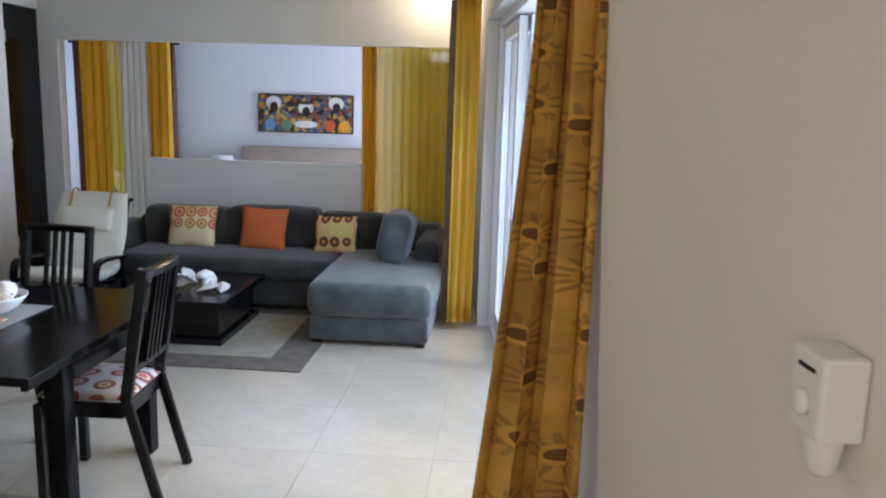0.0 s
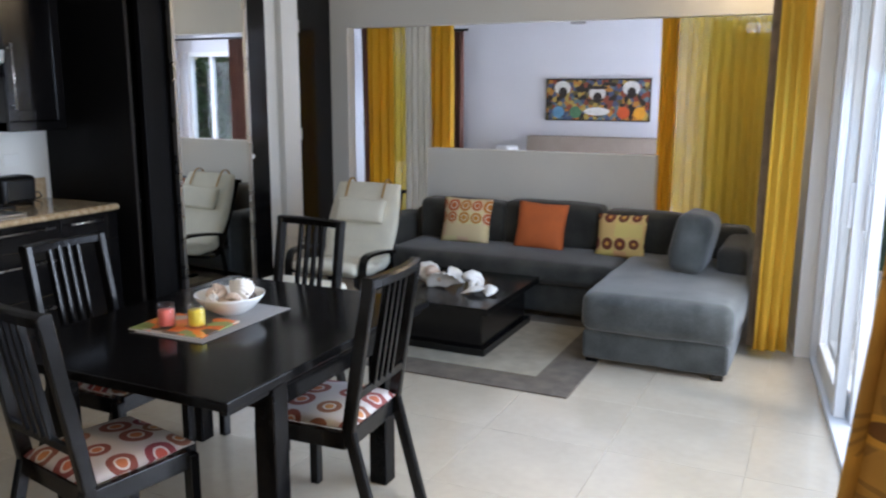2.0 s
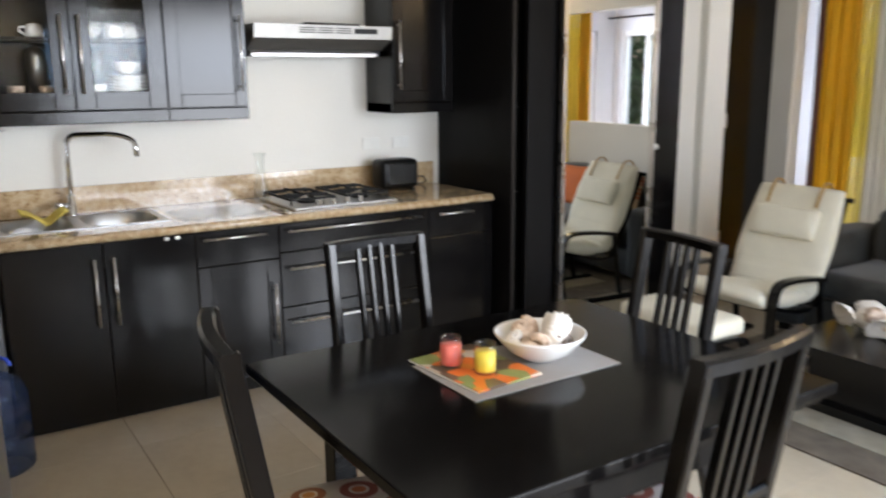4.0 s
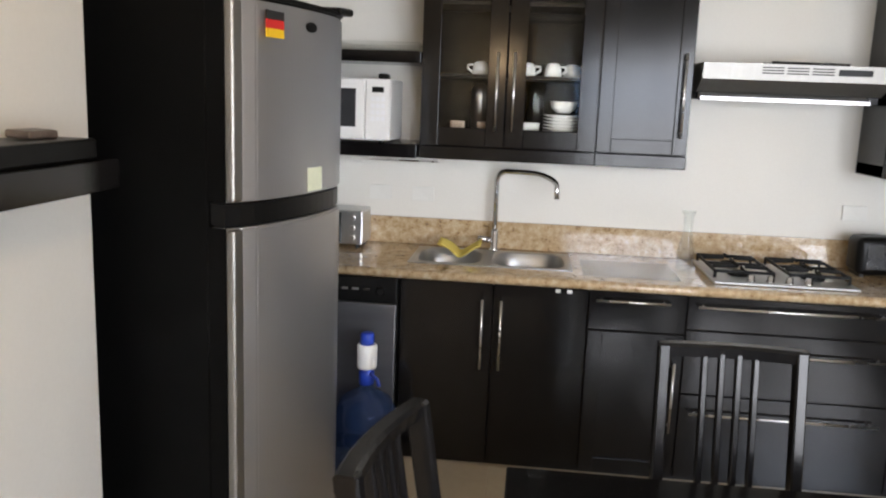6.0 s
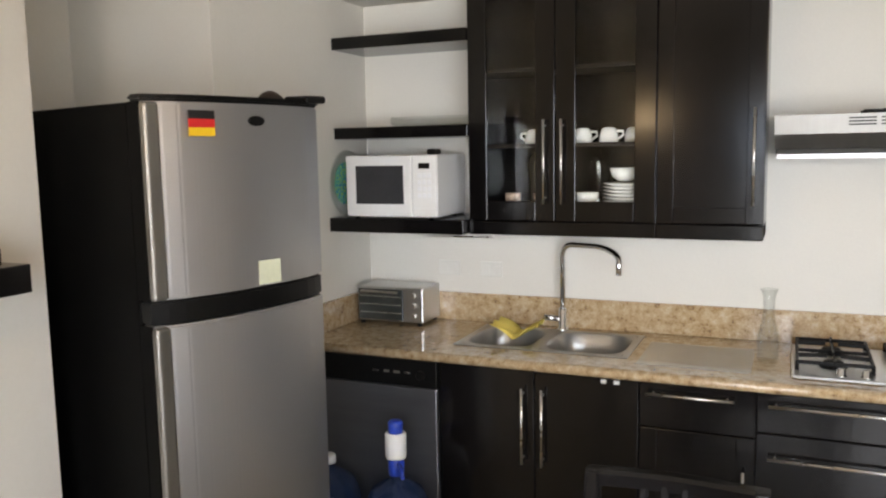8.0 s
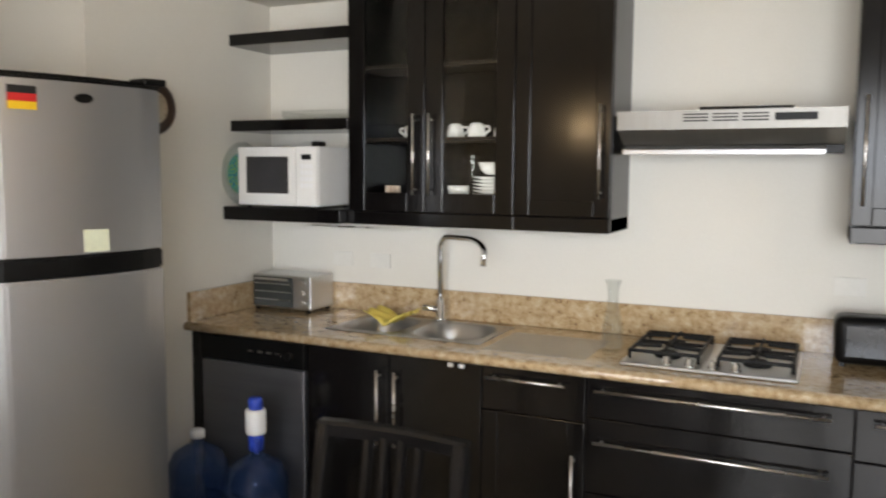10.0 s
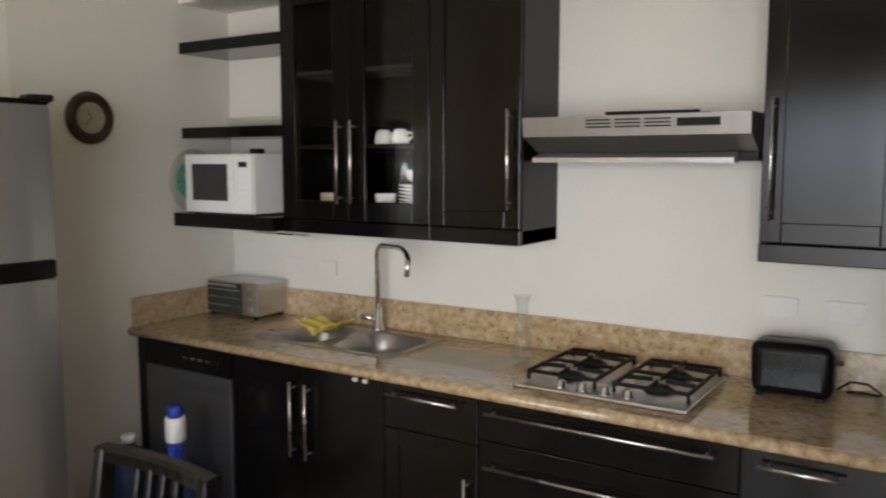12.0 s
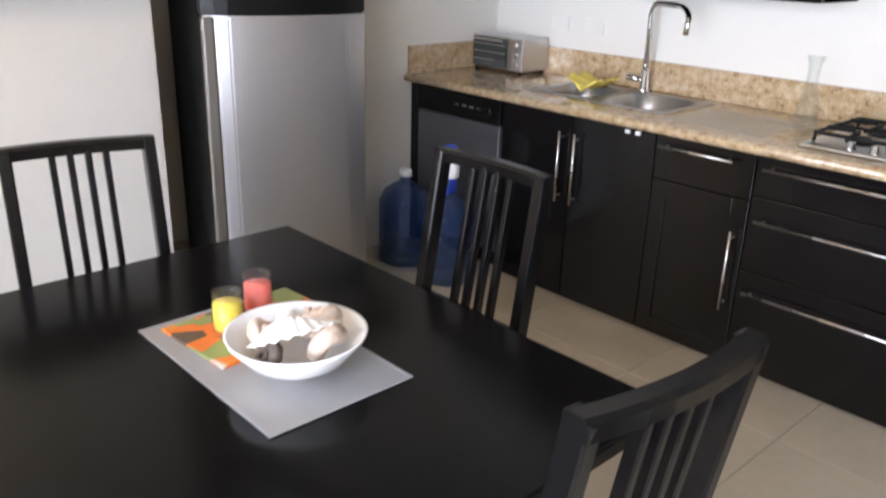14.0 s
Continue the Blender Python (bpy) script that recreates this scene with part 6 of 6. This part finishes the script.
def pad(points, widths, t, lumps):
    """A quilted pad along a bent line; its width follows `widths` from end to end."""
    line = smooth_line(points, 10)
    bm = bmesh.new()
    seg = 28
    loops = []
    n = len(line)
    for k, (y, z) in enumerate(line):
        a, c = line[max(k - 1, 0)], line[min(k + 1, n - 1)]
        d = Vector((0, c[0] - a[0], c[1] - a[1])).normalized()
        nn = Vector((0, -d.z, d.y))
        f = k / (n - 1)
        q = f * (len(widths) - 1)
        i0 = min(int(q), len(widths) - 2)
        s = q - i0
        s = s * s * (3 - 2 * s)
        w = widths[i0] + (widths[i0 + 1] - widths[i0]) * s
        end = min(1.0, (0.25 + 9 * min(f, 1 - f)) ** 0.5)
        tt = t * (0.68 + 0.32 * abs(math.sin(math.pi * f * lumps)) ** 0.6) * end
        w = w * (0.93 + 0.07 * end)
        loop = []
        for j2 in range(seg):
            a = 2 * math.pi * j2 / seg
            ca, sa = math.cos(a), math.sin(a)
            p = Vector((math.copysign(abs(ca) ** 0.4, ca) * w / 2, y, z)) + nn * (math.copysign(abs(sa) ** 0.65, sa) * tt / 2)
            loop.append(bm.verts.new(p + 0.006 * Vector(noise.noise_vector(p * 6.0))))
        loops.append(loop)
    for p, q in zip(loops, loops[1:]):
        for j2 in range(seg):
            bm.faces.new((p[j2], p[(j2 + 1) % seg], q[(j2 + 1) % seg], q[j2]))
    bm.faces.new(loops[0][::-1])
    bm.faces.new(loops[-1])
    bmesh.ops.recalc_face_normals(bm, faces=list(bm.faces))
    return bm


part("cushion", pad(((-0.38, 0.40), (-0.33, 0.435), (-0.16, 0.405), (0.02, 0.385), (0.10, 0.43), (0.20, 0.64), (0.345, 0.985)), (0.54, 0.55, 0.54, 0.50, 0.57, 0.60, 0.56), 0.12, 4), M["cream"], ac, "cream quilted cushion", smooth=True, local=True)
part("head_pillow", pad(((0.145, 0.70), (0.175, 0.78), (0.215, 0.87)), (0.42, 0.43, 0.42), 0.075, 1), M["cream"], ac, "cream head pillow", smooth=True, local=True)
for s in (-1, 1):
    bm = strip(smooth_line(((0.41, 0.93), (0.392, 0.995), (0.345, 1.022), (0.29, 0.985), (0.235, 0.885))), 0.018, 0.006)
    bm.transform(pose(s * 0.16, 0, 0))
    part("strap", bm, M["strap"], ac, "tan strap", local=True)
ac.scale = (0.95, 0.95, 0.95)
fs = thing("footstool", (-2.55, 7.1, 0), "cream cushioned footstool with a dark bentwood frame", "footstool")
part("cushion", soft_box((-2.83, 6.95, 0.34), (-2.27, 7.25, 0.43), 0.03, 0.01), M["cream"], fs, "cream cushion", smooth=True)
for x in (-2.84, -2.29):
    bm = strip(smooth_line(((-0.17, 0.012), (0.05, 0.012), (0.17, 0.06), (0.16, 0.25), (0.1, 0.34), (-0.16, 0.352))), 0.05, 0.022)
    bm.transform(pose(x + 0.015, 7.10, -0.012))
    part("side_frame", bm, M["blackwood"], fs)
part("cross_bar", box((-2.82, 7.12, 0.31), (-2.28, 7.15, 0.34)), M["blackwood"], fs)

# ---- bedroom ----
hb = thing("headboard", (-1.6, 11.05, 0), "taupe upholstered headboard against the bedroom wall", "headboard")
part("panel", box((-2.42, 10.98, 0.0), (-0.85, 11.14, 1.17), 0.01), M["headboard"], hb)
bd = thing("bed", (-1.64, 10.35, 0), "bed with white linen behind the partition", "bed")
part("mattress", soft_box((-2.4, 9.75, 0.2), (-0.88, 10.97, 0.55), 0.06), M["white"], bd, smooth=True)
part("frame", box((-2.4, 9.75, 0), (-0.88, 10.97, 0.2), 0.01), M["headboard"], bd)
ls = thing("bedside_lamp", (-2.62, 10.95, 0), "small white bedside lamp beside the headboard", "lamp")
part("stand", lathe(((0.09, 0), (0.09, 0.015), (0.015, 0.03), (0.015, 0.90)), (-2.62, 10.95, 0), 20), M["white"], ls)
part("shade", lathe(((0.14, 0), (0.11, 0.16)), (-2.62, 10.95, 0.90), 24), M["white"], ls, "white shade", smooth=True)

pt = thing("painting", (-1.735, YB - 0.02, 1.53), "wide colourful painting with three white-capped shapes", "painting")
PX0, PX1, PZ0, PZ1 = -2.27, -1.2, 1.325, 1.745
part("canvas_edge", box((PX0, YB - 0.03, PZ0), (PX1, YB - 0.001, PZ1), 0.003), M["plastic_black"], pt)
m = mat("painted_canvas", (0.3, 0.2, 0.1), 0.6, bump=0.2)
nt, b = nodes_of(m)
tc = nt.nodes.new("ShaderNodeTexCoord")
v = nt.nodes.new("ShaderNodeTexVoronoi")
v.inputs["Scale"].default_value = 24
nt.links.new(tc.outputs["Object"], v.inputs["Vector"])
s_ = nt.nodes.new("ShaderNodeSeparateColor")
nt.links.new(v.outputs["Color"], s_.inputs[0])
rp = ramp(nt, ((0.0, (0.02, 0.015, 0.012)), (0.24, (0.22, 0.05, 0.025)), (0.38, (0.42, 0.18, 0.03)), (0.5, (0.06, 0.08, 0.15)), (0.62, (0.10, 0.08, 0.025)), (0.76, (0.40, 0.28, 0.06)), (0.88, (0.10, 0.16, 0.19))), 'CONSTANT')
nt.links.new(s_.outputs[0], rp.inputs[0])
nt.links.new(rp.outputs[0], b.inputs["Base Color"])
part("canvas", box((PX0 + 0.012, YB - 0.033, PZ0 + 0.012), (PX1 - 0.012, YB - 0.0305, PZ1 - 0.012)), m, pt, "multicoloured canvas")


def blob(x, z, rx, rz, colour, name, y=YB - 0.0345):
    bm = lathe(((1, 0), (1, 0.002)), (0, 0, 0), 20, (rx, rz))
    bm.transform(pose(x, y + 0.001, z, 90, 0, 0))
    part(name, bm, mat("canvas_paint", colour, 0.6, vary=0.15, scale=20), pt)


for x, z in ((-2.09, 1.62), (-1.73, 1.57), (-1.39, 1.62)):
    blob(x, z + 0.03, 0.085, 0.07, (0.62, 0.62, 0.60), "white_shape")
    blob(x + 0.005, z - 0.015, 0.045, 0.055, (0.02, 0.014, 0.012), "dark_shape", YB - 0.0375)
blob(-1.73, 1.42, 0.13, 0.04, (0.66, 0.66, 0.64), "white_shape")
for x, c in ((-2.13, (0.10, 0.25, 0.42)), (-1.30, (0.62, 0.28, 0.02)), (-1.46, (0.5, 0.08, 0.02)), (-1.95, (0.08, 0.2, 0.1))):
    blob(x, 1.41, 0.06, 0.06, c, "coloured_shape")
blob(-1.73, 1.655, 0.11, 0.018, (0.02, 0.015, 0.012), "dark_shape", YB - 0.0395)

# ---- garden seen through the glass ----
def tree(at, h, seed, label):
    rnd = random.Random(seed)
    t = thing("tree", at, label, "tree", "garden trees")
    x, y, z = at
    bm = tube([(x, y, z), (x + 0.05, y, z + h * 0.3), (x - 0.04, y + 0.05, z + h * 0.6)], 0.09, 8)
    for k in range(6):
        a = rnd.uniform(0, 6.28)
        tube([(x, y, z + h * 0.45), (x + 0.5 * math.cos(a), y + 0.5 * math.sin(a), z + h * 0.7)], 0.03, 6, bm)
    part("trunk", bm, mat("bark", (0.14, 0.10, 0.07), 0.9, vary=0.3, bump=0.5), t)
    vs, fs_ = [], []
    for k in range(1400):
        a, r, hh = rnd.uniform(0, 6.28), 1.1 * rnd.random() ** 0.5, rnd.uniform(0.25, 1.0)
        c = Vector((x + r * math.cos(a), y + r * math.sin(a), z + h * hh))
        q = Euler((rnd.uniform(-1, 1), rnd.uniform(-1, 1), a)).to_matrix()
        l, w = rnd.uniform(0.1, 0.2), rnd.uniform(0.03, 0.06)
        n0 = len(vs)
        vs += [c + q @ Vector(p) for p in ((-l, 0, 0), (0, w, 0.02), (l, 0, -0.02), (0, -w, 0.02))]
        fs_.append((n0, n0 + 1, n0 + 2, n0 + 3))
    me = bpy.data.meshes.new("crown")
    me.from_pydata([tuple(v) for v in vs], [], fs_)
    me.materials.append(LEAF)
    me.transform(t.matrix_basis.inverted())
    ob = new("crown", me)
    ob.parent = t


LEAF = mat("green_leaves", (0.07, 0.12, 0.035), 0.6, vary=0.4, scale=8, bump=0)
for at, h, s in (((-4.3, 13.6, -0.3), 3.2, 1), ((-3.0, 14.2, -0.3), 3.4, 2), ((1.7, 13.3, -0.3), 3.3, 3), ((2.9, 13.9, -0.3), 3.2, 4), ((4.8, 6.0, -0.3), 3.4, 5), ((5.2, 8.8, -0.3), 3.0, 6)):
    tree(at, h, s, "leafy green garden tree outside the windows")

# ---- floor tiles, last ----
TILE = 0.6
bm = box((0.001, 0.001, -0.012), (TILE - 0.001, TILE - 0.001, 0.0), 0.001, seg=1)
tile_mesh = bpy.data.meshes.new("tile")
bm.to_mesh(tile_mesh)
bm.free()
tile_mesh.materials.append(M["tile"])
for i in range(10):
    for j in range(18):
        ob = new("tile", tile_mesh)
        ob.parent = floor
        ob.location = (-4.6 + TILE * i, 0.45 + TILE * j, 0)
